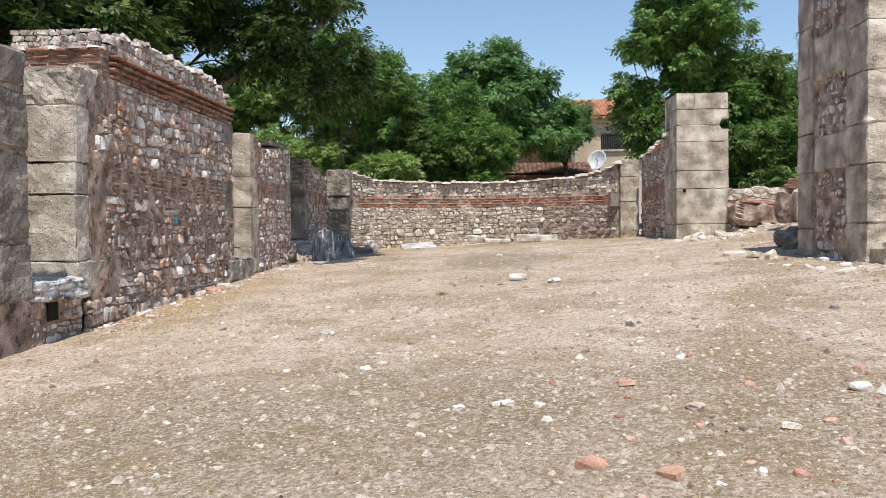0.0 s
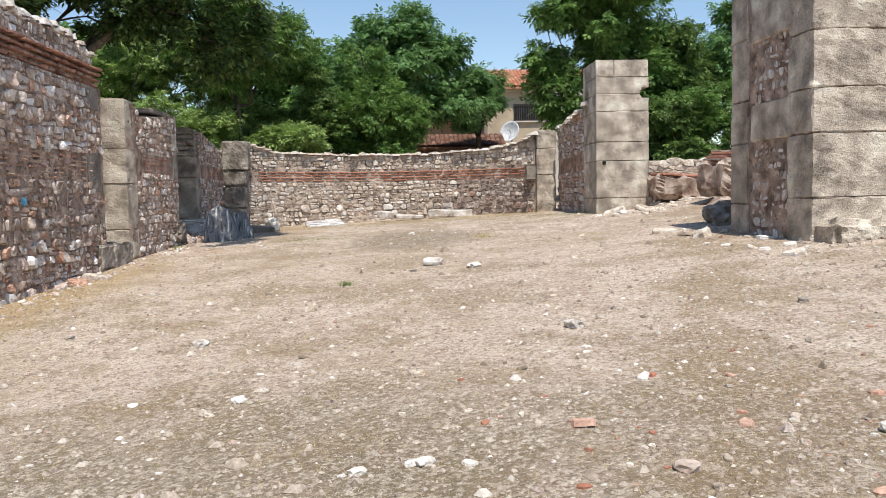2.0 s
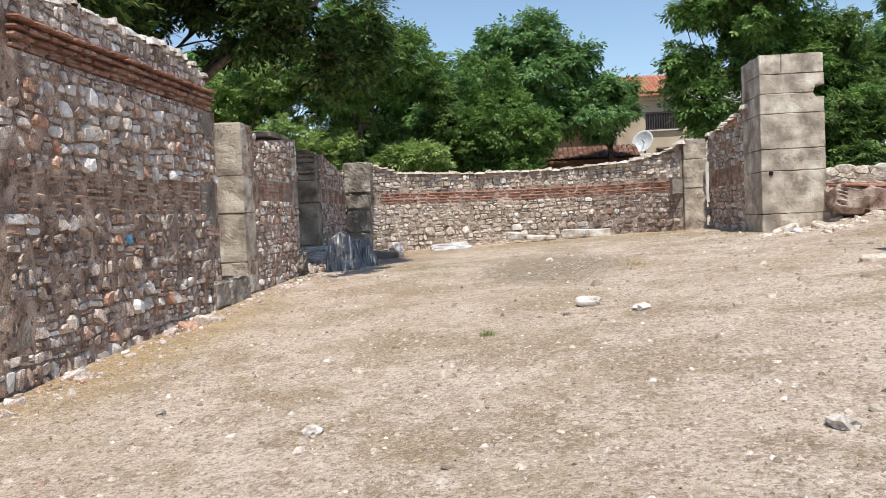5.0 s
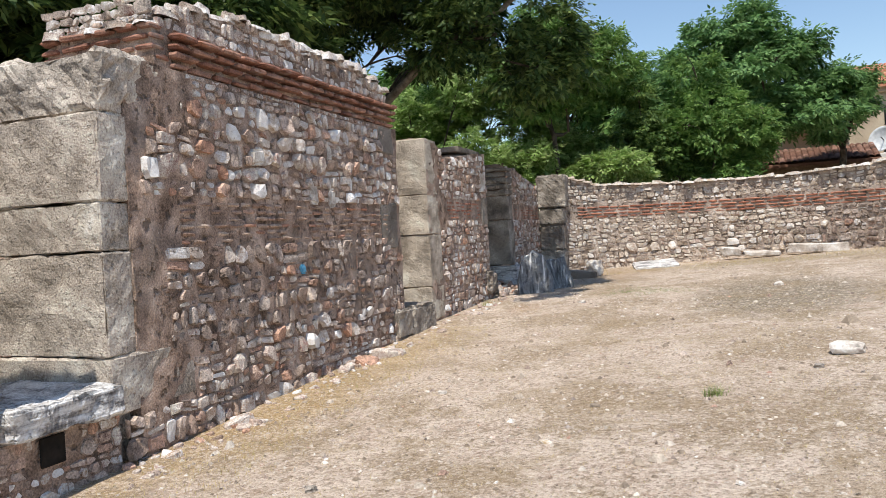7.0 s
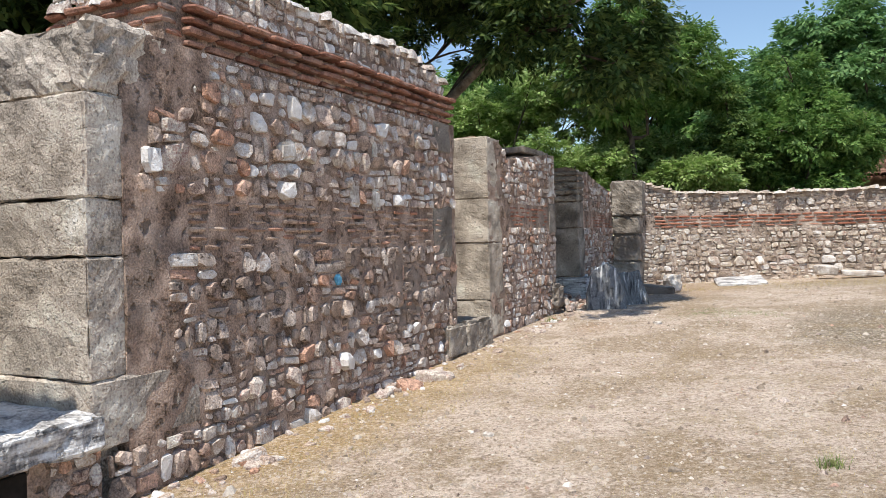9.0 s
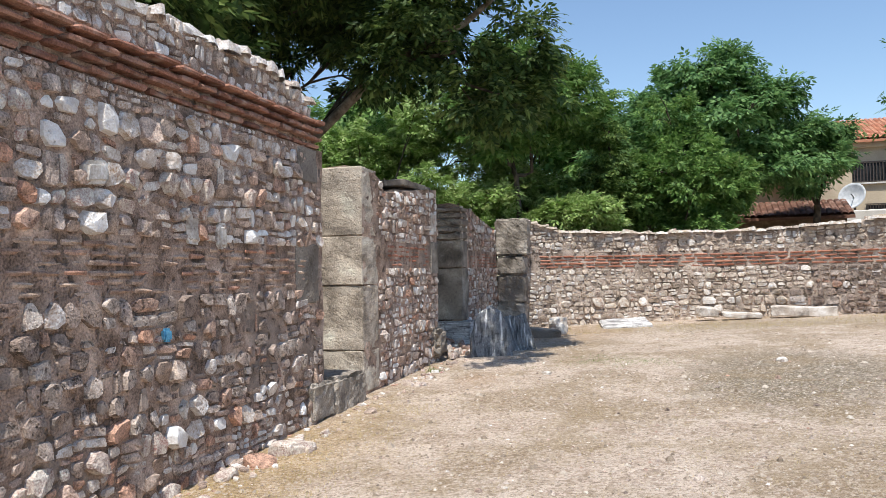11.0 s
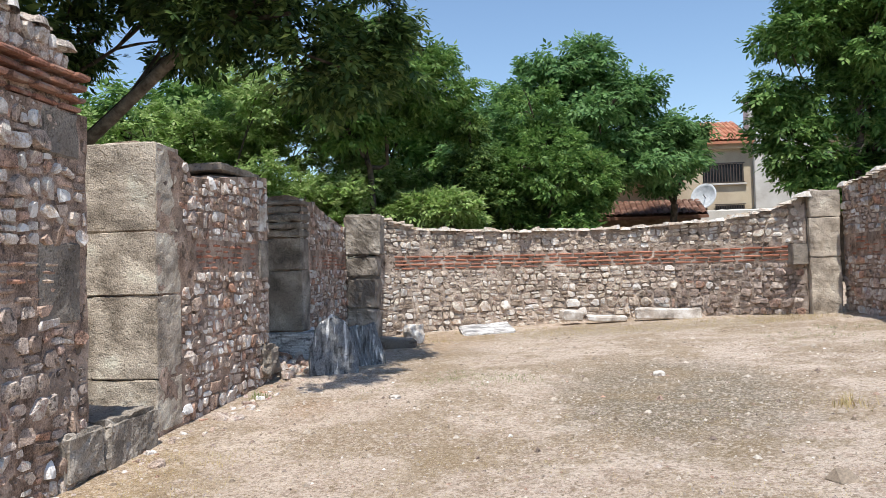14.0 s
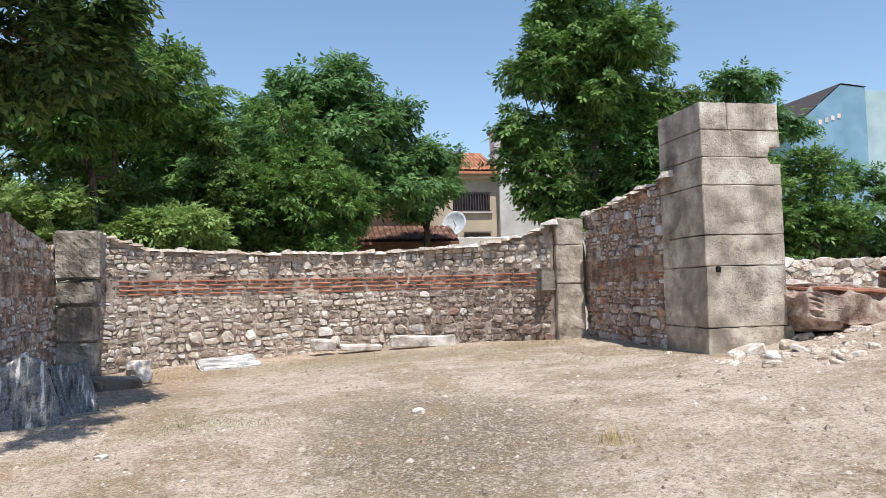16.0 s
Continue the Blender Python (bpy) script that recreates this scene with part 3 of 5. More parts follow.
def lay_stones(wall, at, stones, mats, seed, near=None, limit=300, depth=0.5, name="stone", joint=0.012, bands=(), span=None):
    """Stones on a wall: the ones nearest to u = near as parts, the rest as one joined mesh."""
    rng = random.Random(seed)
    order = list(stones) if stones and isinstance(stones[0][3], list) else cells(stones, rng, joint, bands=bands, span=span)
    if near is not None:
        order.sort(key=lambda s: abs(s[0] - near))
    verts, faces = [], []
    for k, (u, v, r, outline) in enumerate(order):
        th = r * depth * rng.uniform(0.35, 0.9)
        n = len(outline)
        tx, ty = rng.uniform(-0.25, 0.25), rng.uniform(-0.25, 0.25)
        vs = [(x, y, -0.02) for x, y in outline]
        vs += [(x * 0.86 + rng.uniform(-0.05, 0.05) * r, y * 0.86 + rng.uniform(-0.05, 0.05) * r, th * rng.uniform(0.7, 1.15) + x * tx + y * ty) for x, y in outline]
        vs.append((rng.uniform(-0.4, 0.4) * r, rng.uniform(-0.4, 0.4) * r, th * rng.uniform(0.9, 1.35)))
        fs = [(i, (i + 1) % n, n + (i + 1) % n, n + i) for i in range(n)]
        fs += [(n + i, n + (i + 1) % n, 2 * n) for i in range(n)]
        m = at(u, v)
        if k < limit and near is not None:
            child(name, mesh("stone", vs, fs, mats["object"]), wall, m=m)
        else:
            o = len(verts)
            verts += [m @ Vector(p) for p in vs]
            faces += [tuple(o + q for q in f) for f in fs]
    if verts:
        ob = child("rubble_stones", mesh("rubble_stones", verts, faces, mats["island"]), wall)
        tagged(ob, kind="stuff")


BRICKS = {}


def lay_bricks(wall, at, u0, u1, v0, courses, pitch, out, seed, length=0.33, name="brick", steps=None, gap=0.0, clay=None, thin=1.0):
    """Courses of flat bricks; steps: how far each course stands out."""
    rng = random.Random(seed)
    clay = clay or M_BRICK["object"]
    if (clay.name, 0) not in BRICKS:
        for i in range(6):
            BRICKS[clay.name, i] = rough_box("brick", (1, 1, 1), clay, 1, 0.02, 0.06, seed=i)
    for c in range(courses):
        u = u0 - rng.uniform(0, length * 0.6)
        o = steps[c] if steps else out
        while u < u1:
            l = length * rng.uniform(0.7, 1.25)
            a, b = max(u, u0), min(u + l, u1)
            if b - a > 0.06 and rng.random() > gap:
                d = 0.2
                m = at((a + b) / 2, v0 + c * pitch + rng.uniform(-0.006, 0.006), o - d / 2 + rng.uniform(-0.012, 0.012)) @ pose(0, 0, 0, -90, 0, rng.uniform(-0.7, 0.7)) @ Matrix.Diagonal((b - a - 0.012, d, pitch * thin * rng.uniform(0.50, 0.64), 1))
                child(name, BRICKS[clay.name, rng.randrange(6)], wall, m=m)
            u += l


def ground_z(x, y):
    x, y = max(-6.5, min(x, 11.0)), max(-6.0, min(y, 31.0))
    z = -0.179 + 0.0758 * x + 0.0475 * y + 0.00309 * x * x - 0.00133 * x * y - 0.0006 * y * y
    z += 0.35 * max(0.0, min(1.0, (x - 6.8) / 3)) * max(0.0, min(1.0, (y - 15) / 6))
    return z + 0.02 * noise.noise(Vector((x * 0.5, y * 0.5, 0))) + 0.006 * noise.noise(Vector((x * 1.9, y * 1.9, 3)))


# ---- ground ----
def axis(lo, a, b, hi, fine):
    far = [lo, lo * 0.6 + a * 0.4, lo * 0.25 + a * 0.75, lo * 0.1 + a * 0.9]
    past = [hi * 0.1 + b * 0.9, hi * 0.25 + b * 0.75, hi * 0.6 + b * 0.4, hi]
    return far + list(np.arange(a, b, fine)) + [b] + past


gx, gy = axis(-900, -8, 13, 900, 0.22), axis(-900, -5, 32, 900, 0.22)
gverts = [(x, y, ground_z(x, y)) for x in gx for y in gy]
gn = len(gy)
gfaces = [(i * gn + j, (i + 1) * gn + j, (i + 1) * gn + j + 1, i * gn + j + 1) for i in range(len(gx) - 1) for j in range(gn - 1)]
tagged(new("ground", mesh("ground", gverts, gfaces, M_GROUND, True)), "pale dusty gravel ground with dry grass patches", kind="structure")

# ---- walls ----
X1 = -5.3                                            # face of the long side wall


def profile(points):
    xs, zs = zip(*points)
    return lambda u: float(np.interp(u, xs, zs)) + 0.05 * noise.noise(Vector((u * 2.1, 1.7, zs[0])))


# side wall, long piece: rubble below, stepped brick cornice, rubble crest
at1 = straight((X1, 10.3, 0), (0, 1, 0))
wall1 = wall_body("wall_1", straight((X1, 10.5, 0), (0, 1, 0)), 6.15, 1.6, lambda u: -0.35, lambda u: 3.72, M_MORTAR, step=0.12, rough=0.035, label="rubble stone wall with brick cornice, weathered mortar")
TOOTH = ((0.5, 1.03), (0.97, 1.02), (1.91, 0.62), (2.37, 0.84), (3.15, 0.27), (9, 1.1))     # how far the end blocks reach into the wall, by height


def ok1(u, v, r):
    if u - r < next(d for z, d in TOOTH if v < z) and v > 0.42:
        return False
    if u > 5.85 and (v > 3.2 or 1.72 < v < 2.52):
        return False
    return True


def smeared(u, v):
    """Where old mortar hides most of the stones."""
    return 0.85 < v < 2.0 and noise.noise(Vector((u * 0.8, v * 1.4, 4))) > -0.22 * clampf((2.0 - v) * 3)


random.seed(4)
up1 = rubble(6.33, 2.44, 3.72, 11, (0.13, 0.25), (0.55, 1.35), 0.5, 0.018, ok1)
low1 = rubble(6.33, -0.15, 1.94, 12, (0.12, 0.24), (0.55, 1.4), 0.55, 0.018, ok1)
dull1 = [q for q in low1 if smeared(q[0], q[1])]
clean1 = [q for q in low1 if not smeared(q[0], q[1])]
lay_stones(wall1, at1, up1, M_RUB, 3, near=2.5, depth=1.0)
lay_stones(wall1, at1, clean1, M_RUB, 5, near=None, depth=1.0)
lay_stones(wall1, at1, [q for q in dull1 if random.random() < 0.86], M_MUD, 4, near=None, depth=0.8)
lay_bricks(wall1, at1, 0.9, 6.3, 3.735, 4, 0.098, 0.05, 5, 0.36, steps=(0.03, 0.07, 0.085, 0.12), clay=M_CORNICE)
lay_bricks(wall1, at1, 0.9, 5.9, 1.96, 6, 0.078, 0.02, 6, 0.24, gap=0.1, clay=M_OLDBRICK)
crest_at = straight((X1 - 0.04, 11.0, 0), (0, 1, 0))
crest_top = profile([(0, 4.12), (0.5, 4.36), (1.6, 4.52), (2.4, 4.46), (3.2, 4.46), (4.2, 4.50), (5.2, 4.42), (5.45, 4.2)])
crest = wall_body("wall_2", crest_at, 5.45, 1.35, lambda u: 3.72, crest_top, M_MORTAR, label="rubble crest above the brick cornice")
lay_stones(crest, crest_at, rubble(5.45, 4.12, 4.6, 12, (0.10, 0.19), (0.6, 1.6), 0.3, 0.02, lambda u, v, r: v < crest_top(u) + 0.03),
           M_WHITE, 8, near=2.5, depth=0.9)
lay_stones(crest, lambda u, v, out=0.0: Matrix.Translation((X1 - 0.06 - v, 11.0 + u, crest_top(u) + 0.02)),
           pack(5.4, 1.2, [(0.11, 1.6), (0.08, 2.4)], 13, 1.0, 0.85), M_WHITE, 9, near=None, depth=0.8)
endc = straight((X1 - 1.45, 11.02, 0), (1, 0, 0))
lay_bricks(crest, endc, 0.0, 1.45, 3.80, 4, 0.098, 0.05, 15, 0.34, steps=(0.02, 0.05, 0.07, 0.10), clay=M_CORNICE)
lay_stones(crest, endc, rubble(1.4, 4.2, 4.45, 14, (0.06, 0.12), (0.9, 2.2), 0.2, 0.012), M_WHITE, 10, near=None, depth=0.8)


def pier(name, label, blocks, mat, seed=0, amp=0.012, bev=0.018, group="", notches=None):
    """Squared stones stacked in courses: each (x, y, z, sx, sy, sz)."""
    x, y, z = blocks[0][:3]
    ob = thing(name, label, "masonry", group, at=(x, y, z))
    for i, (bx, by, bz, sx, sy, sz) in enumerate(blocks):
        child("stone_block", worn_block("stone_block", (sx, sy, sz - 0.012), mat, seed + i, amp, bev, notch=(notches or {}).get(i)), ob, m=pose(bx, by, bz, 0, 0, 0))
    return ob


# two large white stones and a dark knot in the long wall
for y, z, w, h in ((13.86, 2.44, 0.20, 0.36), (14.34, 2.44, 0.17, 0.26), (12.55, 2.9, 0.3, 0.2), (14.3, 3.05, 0.16, 0.24)):
    child("stone", rough_box("stone", (0.1, w, h), M_MARBLE_PALE, 3, 0.02, 0.03, int(y * 100)), wall1, "large white stone", pose(X1 + 0.0, y, z - 0.05))

# squared stones at the near end of the side wall, facing the way walked
pier("stone_pier", "worn squared sandstone blocks at the wall's end", [
    (-6.12, 10.74, -0.1, 1.38, 1.1, 0.56), (-5.99, 10.72, 0.46, 1.38, 1.12, 0.53), (-6.0, 10.52, 0.99, 1.37, 0.72, 0.94), (-6.0, 10.63, 1.93, 1.36, 0.94, 0.45),
    (-5.99, 10.34, 2.38, 1.38, 0.36, 0.80), (-6.4, 10.7, 2.38, 0.9, 0.5, 0.78)], M_WORN, 20, 0.015, 0.016)
pier("stone_pier", "pitted grey stone overhanging the worn end blocks", [(-6.12, 10.78, 3.16, 1.66, 1.16, 0.58)], M_WORN, 27, 0.045, 0.04)
pier("wall_block", "grey squared stone set in the wall's far corner", [(X1 - 0.35, 16.25, 3.28, 0.74, 0.55, 0.45)], M_GREYSTONE, 41)
pier("wall_block", "grey squared stone set in the wall's far corner", [(X1 - 0.36, 16.22, 1.75, 0.75, 0.62, 0.75)], M_GREYSTONE, 42)

ret_at = straight((-9.4, 10.42, 0), (1, 0, 0))
ret = wall_body("wall_14", ret_at, 2.75, 0.7, lambda u: -0.3, lambda u: 3.3 + 0.1 * u, M_MORTAR, label="rubble return wall beside the squared stones")
lay_stones(ret, ret_at, rubble(2.75, 0.1, 3.4, 25), M_RUB, 26, near=2.6, limit=120, depth=0.8)

# near stub of the side wall
at0 = straight((X1, 4.6, 0), (0, 1, 0))
wall0 = wall_body("wall_3", at0, 4.4, 1.6, lambda u: -0.5, lambda u: 3.55, M_MORTAR, label="rubble wall stub beside the opening")
lay_stones(wall0, at0, rubble(3.7, -0.2, 3.5, 21), M_RUB, 22, near=4.0, limit=160)
pier("stone_pier", "grey squared stones at the stub's corner", [
    (X1 - 0.7, 8.7, 0.55, 1.5, 0.66, 0.75), (X1 - 0.7, 8.7, 1.3, 1.46, 0.64, 1.1), (X1 - 0.7, 8.68, 2.4, 1.5, 0.66, 0.75), (X1 - 0.7, 8.7, 3.15, 1.46, 0.62, 0.5)], M_GREYSTONE, 30, 0.02, 0.05)
# sill between them
sill_at = straight((X1 - 0.02, 9.0, 0), (0, 1, 0))
sill_wall = wall_body("wall_4", sill_at, 1.25, 1.5, lambda u: -0.4, lambda u: 0.5, M_MORTAR, label="low rubble sill wall")
lay_stones(sill_wall, sill_at, rubble(1.25, -0.2, 0.5, 31, (0.09, 0.16), (0.8, 1.6), 0.3, 0.014, lambda u, v, r: not (0.36 < u < 0.74 and 0.2 < v < 0.48)), M_RUB, 32, near=0.6)
# no real opening: a thin black plate paints the drain hole's shade
hole = thing("wall_hole", "dark square plate painted as the drain hole's shade in the rubble sill", "hole", at=(X1 + 0.0, 9.5, 0.24), data=box_mesh("wall_hole", (0.03, 0.24, 0.24), M_HOLLOW, 0.01))
thing("marble_slab", "weathered white marble sill slab on rubble", "slab", at=(X1 - 0.62, 9.62, 0.52), data=worn_block("marble_slab", (1.5, 1.12, 0.24), M_SILL, 7, 0.03, 0.022, 0.05))

# the back of the gap between the side wall's pieces
atg = straight((X1 - 1.2, 16.3, 0), (0, 1, 0))
wallg = wall_body("wall_5", atg, 2.1, 0.5, lambda u: -0.2, lambda u: 2.6, M_MORTAR, label="rubble blocking at the back of the niche")
lay_stones(wallg, atg, rubble(2.1, 0.1, 2.6, 33), M_RUB, 34, near=1.5, limit=60)
pier("stone_step", "grey weathered step block at the niche", [(X1 - 0.40, 17.35, 0.22, 0.98, 1.05, 0.52), (X1 - 0.38, 16.5, 0.25, 0.95, 0.62, 0.50)], M_GREYSTONE, 50, 0.025, 0.05)

# second piece: pale end block and rubble face
XC = -5.38
atc = straight((XC, 18.2, 0), (0, 1, 0))
ctop = profile([(0, 3.7), (0.6, 3.7), (0.9, 3.42), (1.6, 3.5), (2.6, 3.62), (3.65, 3.75)])
wallc = wall_body("wall_6", atc, 3.68, 0.9, lambda u: -0.1, ctop, M_MORTAR, label="rubble stone wall with a thin brick band")
okc = lambda u, v, r: v + r < ctop(u) and u > 0.62 and not (u < 0.95 and 1.95 < v < 2.7) and not (u > 3.2 and 2.1 < v < 2.75)
lay_stones(wallc, atc, rubble(3.66, 2.63, 3.8, 61, (0.12, 0.23), (0.55, 1.35), 0.5, 0.018, okc), M_RUB, 62, near=1.8, depth=0.8)
lay_stones(wallc, atc, rubble(3.66, 0.2, 2.22, 60, (0.12, 0.23), (0.55, 1.35), 0.5, 0.018, okc), M_RUB, 61, near=None, depth=0.8)
lay_bricks(wallc, atc, 1.0, 3.15, 2.24, 5, 0.076, 0.012, 63, 0.3, gap=0.1)
pier("stone_pier", "pale pitted sandstone blocks with worn foot", [
    (-6.0, 18.45, 0.35, 1.25, 0.62, 0.62), (-5.86, 18.45, 0.97, 0.98, 0.6, 0.98), (-6.0, 18.45, 1.95, 1.25, 0.62, 0.75), (-6.0, 18.47, 2.70, 1.24, 0.6, 1.05)], M_ASHLAR, 64, 0.012, 0.014)
pier("wall_block", "grey squared stone in the band's end", [(XC - 0.28, 21.66, 2.1, 0.6, 0.42, 0.62)], M_GREYSTONE, 68)
pier("wall_block", "pale upright stone at the rubble wall's end", [(XC - 0.15, 21.62, 2.85, 0.36, 0.32, 0.42)], M_MARBLE_PALE, 69)
pier("flat_stones", "flat grey capping stone on the rubble wall", [(XC - 0.4, 20.9, 3.66, 0.75, 1.5, 0.13)], M_GREYSTONE, 70)
pier("wall_block", "low grey boulder at the wall's foot", [(XC - 0.1, 21.75, 0.5, 0.5, 0.6, 0.55)], M_GREYSTONE, 71, 0.05, 0.09)

# third piece, set back: dark pilaster and rubble face
XD = -5.5
atd = straight((XD, 24.0, 0), (0, 1, 0))
dtop = profile([(0, 3.62), (0.9, 3.6), (2.0, 3.4), (3.6, 3.2)])
walld = wall_body("wall_7", atd, 3.6, 0.8, lambda u: 0.2, dtop, M_MORTAR, label="rubble stone wall with a thin brick band")
okd = lambda u, v, r: v + r < dtop(u) and not (u < 0.6 and v < 2.75)
lay_stones(walld, atd, rubble(3.6, 2.63, 3.7, 72, (0.12, 0.23), (0.6, 1.5), 0.5, 0.018, okd), M_RUB, 73, near=2.5, depth=0.8)
lay_stones(walld, atd, rubble(3.6, 0.35, 2.24, 71, (0.12, 0.23), (0.6, 1.5), 0.5, 0.018, okd), M_RUB, 72, near=None, depth=0.8)
lay_bricks(walld, atd, 0.6, 3.5, 2.26, 5, 0.072, 0.012, 74, 0.3, gap=0.1)
pier("stone_pilaster", "tall dark grey stone pilaster on a marble base", [
    (-5.86, 24.15, 1.08, 0.84, 0.5, 1.16), (-5.86, 24.15, 2.24, 0.82, 0.48, 0.62)], M_GREYSTONE, 75)
pier("flat_stones", "layered flat grey stones capping the pilaster", [
    (-5.86, 24.15, 2.87, 0.84, 0.54, 0.15), (-5.83, 24.13, 3.03, 0.8, 0.52, 0.13), (-5.87, 24.15, 3.17, 0.86, 0.54, 0.16), (-5.85, 24.17, 3.34, 0.8, 0.5, 0.14), (-5.86, 24.15, 3.49, 0.86, 0.52, 0.1)], M_GREYSTONE, 76, 0.02, 0.03)
pier("marble_base", "pale marble base block under the pilaster", [(-5.78, 24.1, 0.52, 1.06, 0.72, 0.54)], M_SILL, 79)
walldn = wall_body("wall_8", straight((-7.4, 24.3, 0), (1, 0, 0)), 1.9, 0.5, lambda u: 0, lambda u: 3.4, M_MORTAR, label="rubble return wall in the shaded niche")
# rubble heap at its foot
heap = thing("rubble_heap", "heap of broken grey stones at the niche's foot", "rubble", kind="stuff", at=(0, 0, 0))
hv, hf = [], []
hr = random.Random(80)
for _ in range(120):
    x, y = hr.uniform(-6.6, -5.0), hr.uniform(21.95, 23.9)
    m = Matrix.Translation((x, y, ground_z(x, y) + hr.uniform(0, 0.3) * clampf((-4.9 - x) * 1.2))) @ pose(0, 0, 0, hr.uniform(-30, 30), hr.uniform(-30, 30), hr.uniform(0, 360)) @ Matrix.Diagonal((hr.uniform(0.07, 0.15), hr.uniform(0.05, 0.11), hr.uniform(0.04, 0.09), 1))
    vs, fs = SHAPES[hr.randrange(20)]
    o = len(hv)
    hv += [m @ Vector(p) for p in vs]
    hf += [tuple(o + q for q in f) for f in fs]
heap.data = None
child("rubble_stones", mesh("rubble_stones", hv, hf, M_RUB["island"]), heap)

# pier where the apse begins
pier("stone_pier", "grey stone pier with a rounded leaning top block", [
    (-5.12, 27.75, 0.3, 0.74, 0.6, 1.0), (-5.12, 27.75, 1.3, 0.74, 0.58, 0.75), (-5.12, 27.75, 2.05, 0.76, 0.6, 0.5), (-5.08, 27.72, 2.56, 0.86, 0.62, 0.98)], M_GREYSTONE, 90, 0.025, 0.05)

# apse
ACX, ACY, AR = 0.2, 23.82, 6.58
A0 = math.atan2(28.0 - ACY, -4.95 - ACX)
A1 = math.atan2(28.25 - ACY, 5.25 - ACX)
ALEN = (A0 - A1) * AR
ata = arc(ACX, ACY, AR, A0)
atop = profile([(0, 3.48), (0.5, 3.42), (1.3, 3.2), (2.6, 3.15), (5.5, 3.12), (8.0, 3.15), (9.6, 3.25), (10.6, 3.38), (11.4, 3.6), (ALEN, 3.78)])
apse = wall_body("wall_9", ata, ALEN, 0.75, lambda u: 0.1, atop, M_MORTAR2, label="curved apse wall of pale rubble with a brick band")
oka = lambda u, v, r: v + r * 0.7 < atop(u)
low_apse = rubble(ALEN - 0.05, 0.25, 2.17, 91, (0.13, 0.26), (0.8, 1.9), 0.45, 0.02, oka)
stained = [q for q in low_apse if q[0] + 0.8 * noise.noise(Vector((q[1] * 2, q[0], 0))) > 7.9 + 0.8 * noise.noise(Vector((q[0] * 1.3, q[1], 6)))]
lay_stones(apse, ata, [q for q in low_apse if q not in stained], M_PALE, 92, near=5.5, depth=0.85)
lay_stones(apse, ata, stained, M_MUD, 96, near=None, depth=0.85)
lay_stones(apse, ata, rubble(ALEN - 0.05, 2.62, 3.9, 97, (0.13, 0.24), (0.8, 1.9), 0.45, 0.02, oka), M_PALE, 98, near=None, depth=0.85)
lay_bricks(apse, ata, 0.6, ALEN - 0.4, 2.2, 4, 0.098, 0.03, 93, 0.42, steps=(0.025, 0.04, 0.03, 0.045), thin=0.95)
lay_stones(apse, lambda u, v, out=0.0: ata(u, atop(u) + 0.03, -v) @ pose(0, 0, 0, -90, 0, 0), pack(ALEN, 0.7, [(0.14, 1.6), (0.1, 2.2)], 94, 1.1, 0.86), M_PALE, 95, near=None, depth=0.5)

# slim pilaster at the apse's other end
pier("stone_pilaster", "slim pale stone pilaster of three blocks", [
    (5.52, 28.3, 0.72, 0.66, 0.6, 1.55), (5.52, 28.3, 2.27, 0.66, 0.6, 0.9), (5.54, 28.3, 3.17, 0.66, 0.6, 0.62)], M_ASHLAR, 100, 0.014, 0.018)
pier("wall_block", "squared stone beside the pilaster in the band", [(5.05, 28.35, 2.1, 0.42, 0.5, 0.5)], M_GREYSTONE, 104)

# wall back from the pilaster to the tall pier
atr = straight((6.0, 28.2, 0), (0, -1, 0))
rtop = profile([(0, 3.86), (1.5, 3.92), (2.6, 4.0), (3.6, 4.1), (4.2, 4.15)])
wallr = wall_body("wall_10", atr, 4.2, 0.8, lambda u: 0.4, rtop, M_MORTAR, label="rubble wall with brick band joining the tall pier")
okr = lambda u, v, r: v + r * 0.7 < rtop(u)
lay_stones(wallr, atr, rubble(4.15, 2.74, 4.3, 105, (0.12, 0.24), (0.7, 1.6), 0.5, 0.02, okr), M_RUB, 106, near=2.0, depth=0.9)
lay_stones(wallr, atr, rubble(4.15, 0.7, 2.28, 104, (0.12, 0.24), (0.7, 1.6), 0.5, 0.02, okr), M_RUB, 107, near=None, depth=0.9)
lay_bricks(wallr, atr, 0.05, 4.1, 2.3, 5, 0.085, 0.012, 107, 0.32, gap=0.05)
lay_stones(wallr, lambda u, v, out=0.0: atr(u, rtop(u) + 0.02, -v) @ pose(0, 0, 0, -90, 0, 0), pack(4.2, 0.75, [(0.14, 1.6), (0.1, 2.2)], 108, 1.1, 0.86), M_PALE, 109, near=None, depth=0.5)

# tall pier of squared blocks
PX, PY = 6.7, 23.55
zs = [0.95, 1.43, 2.47, 3.0, 3.85, 4.33, 4.80, 5.28]
courses = [(PX + 0.06, PY, zs[0], 1.62, 1.5, zs[1] - zs[0])]
for i in range(1, 6):
    courses.append((PX, PY, zs[i], 1.50, 1.5, zs[i + 1] - zs[i]))
courses += [(PX - 0.5, PY, 4.80, 0.5, 1.5, 0.48), (PX + 0.25, PY, 4.80, 0.98, 1.5, 0.48)]
pier("stone_pier", "tall pier of pale squared sandstone courses", courses, M_ASHLAR, 110, 0.009, 0.012, notches={4: (0.5, 0.36, 9.0), 5: (0.5, -9.0, 0.18)})
# a dark plate on the face paints the putlog hole's shade
thing("putlog_hole", "small dark square plate painted as a hole's shade in the pier", "hole", at=(6.17, 22.79, 2.36), data=box_mesh("putlog_hole", (0.1, 0.05, 0.1), M_HOLLOW, 0.02))

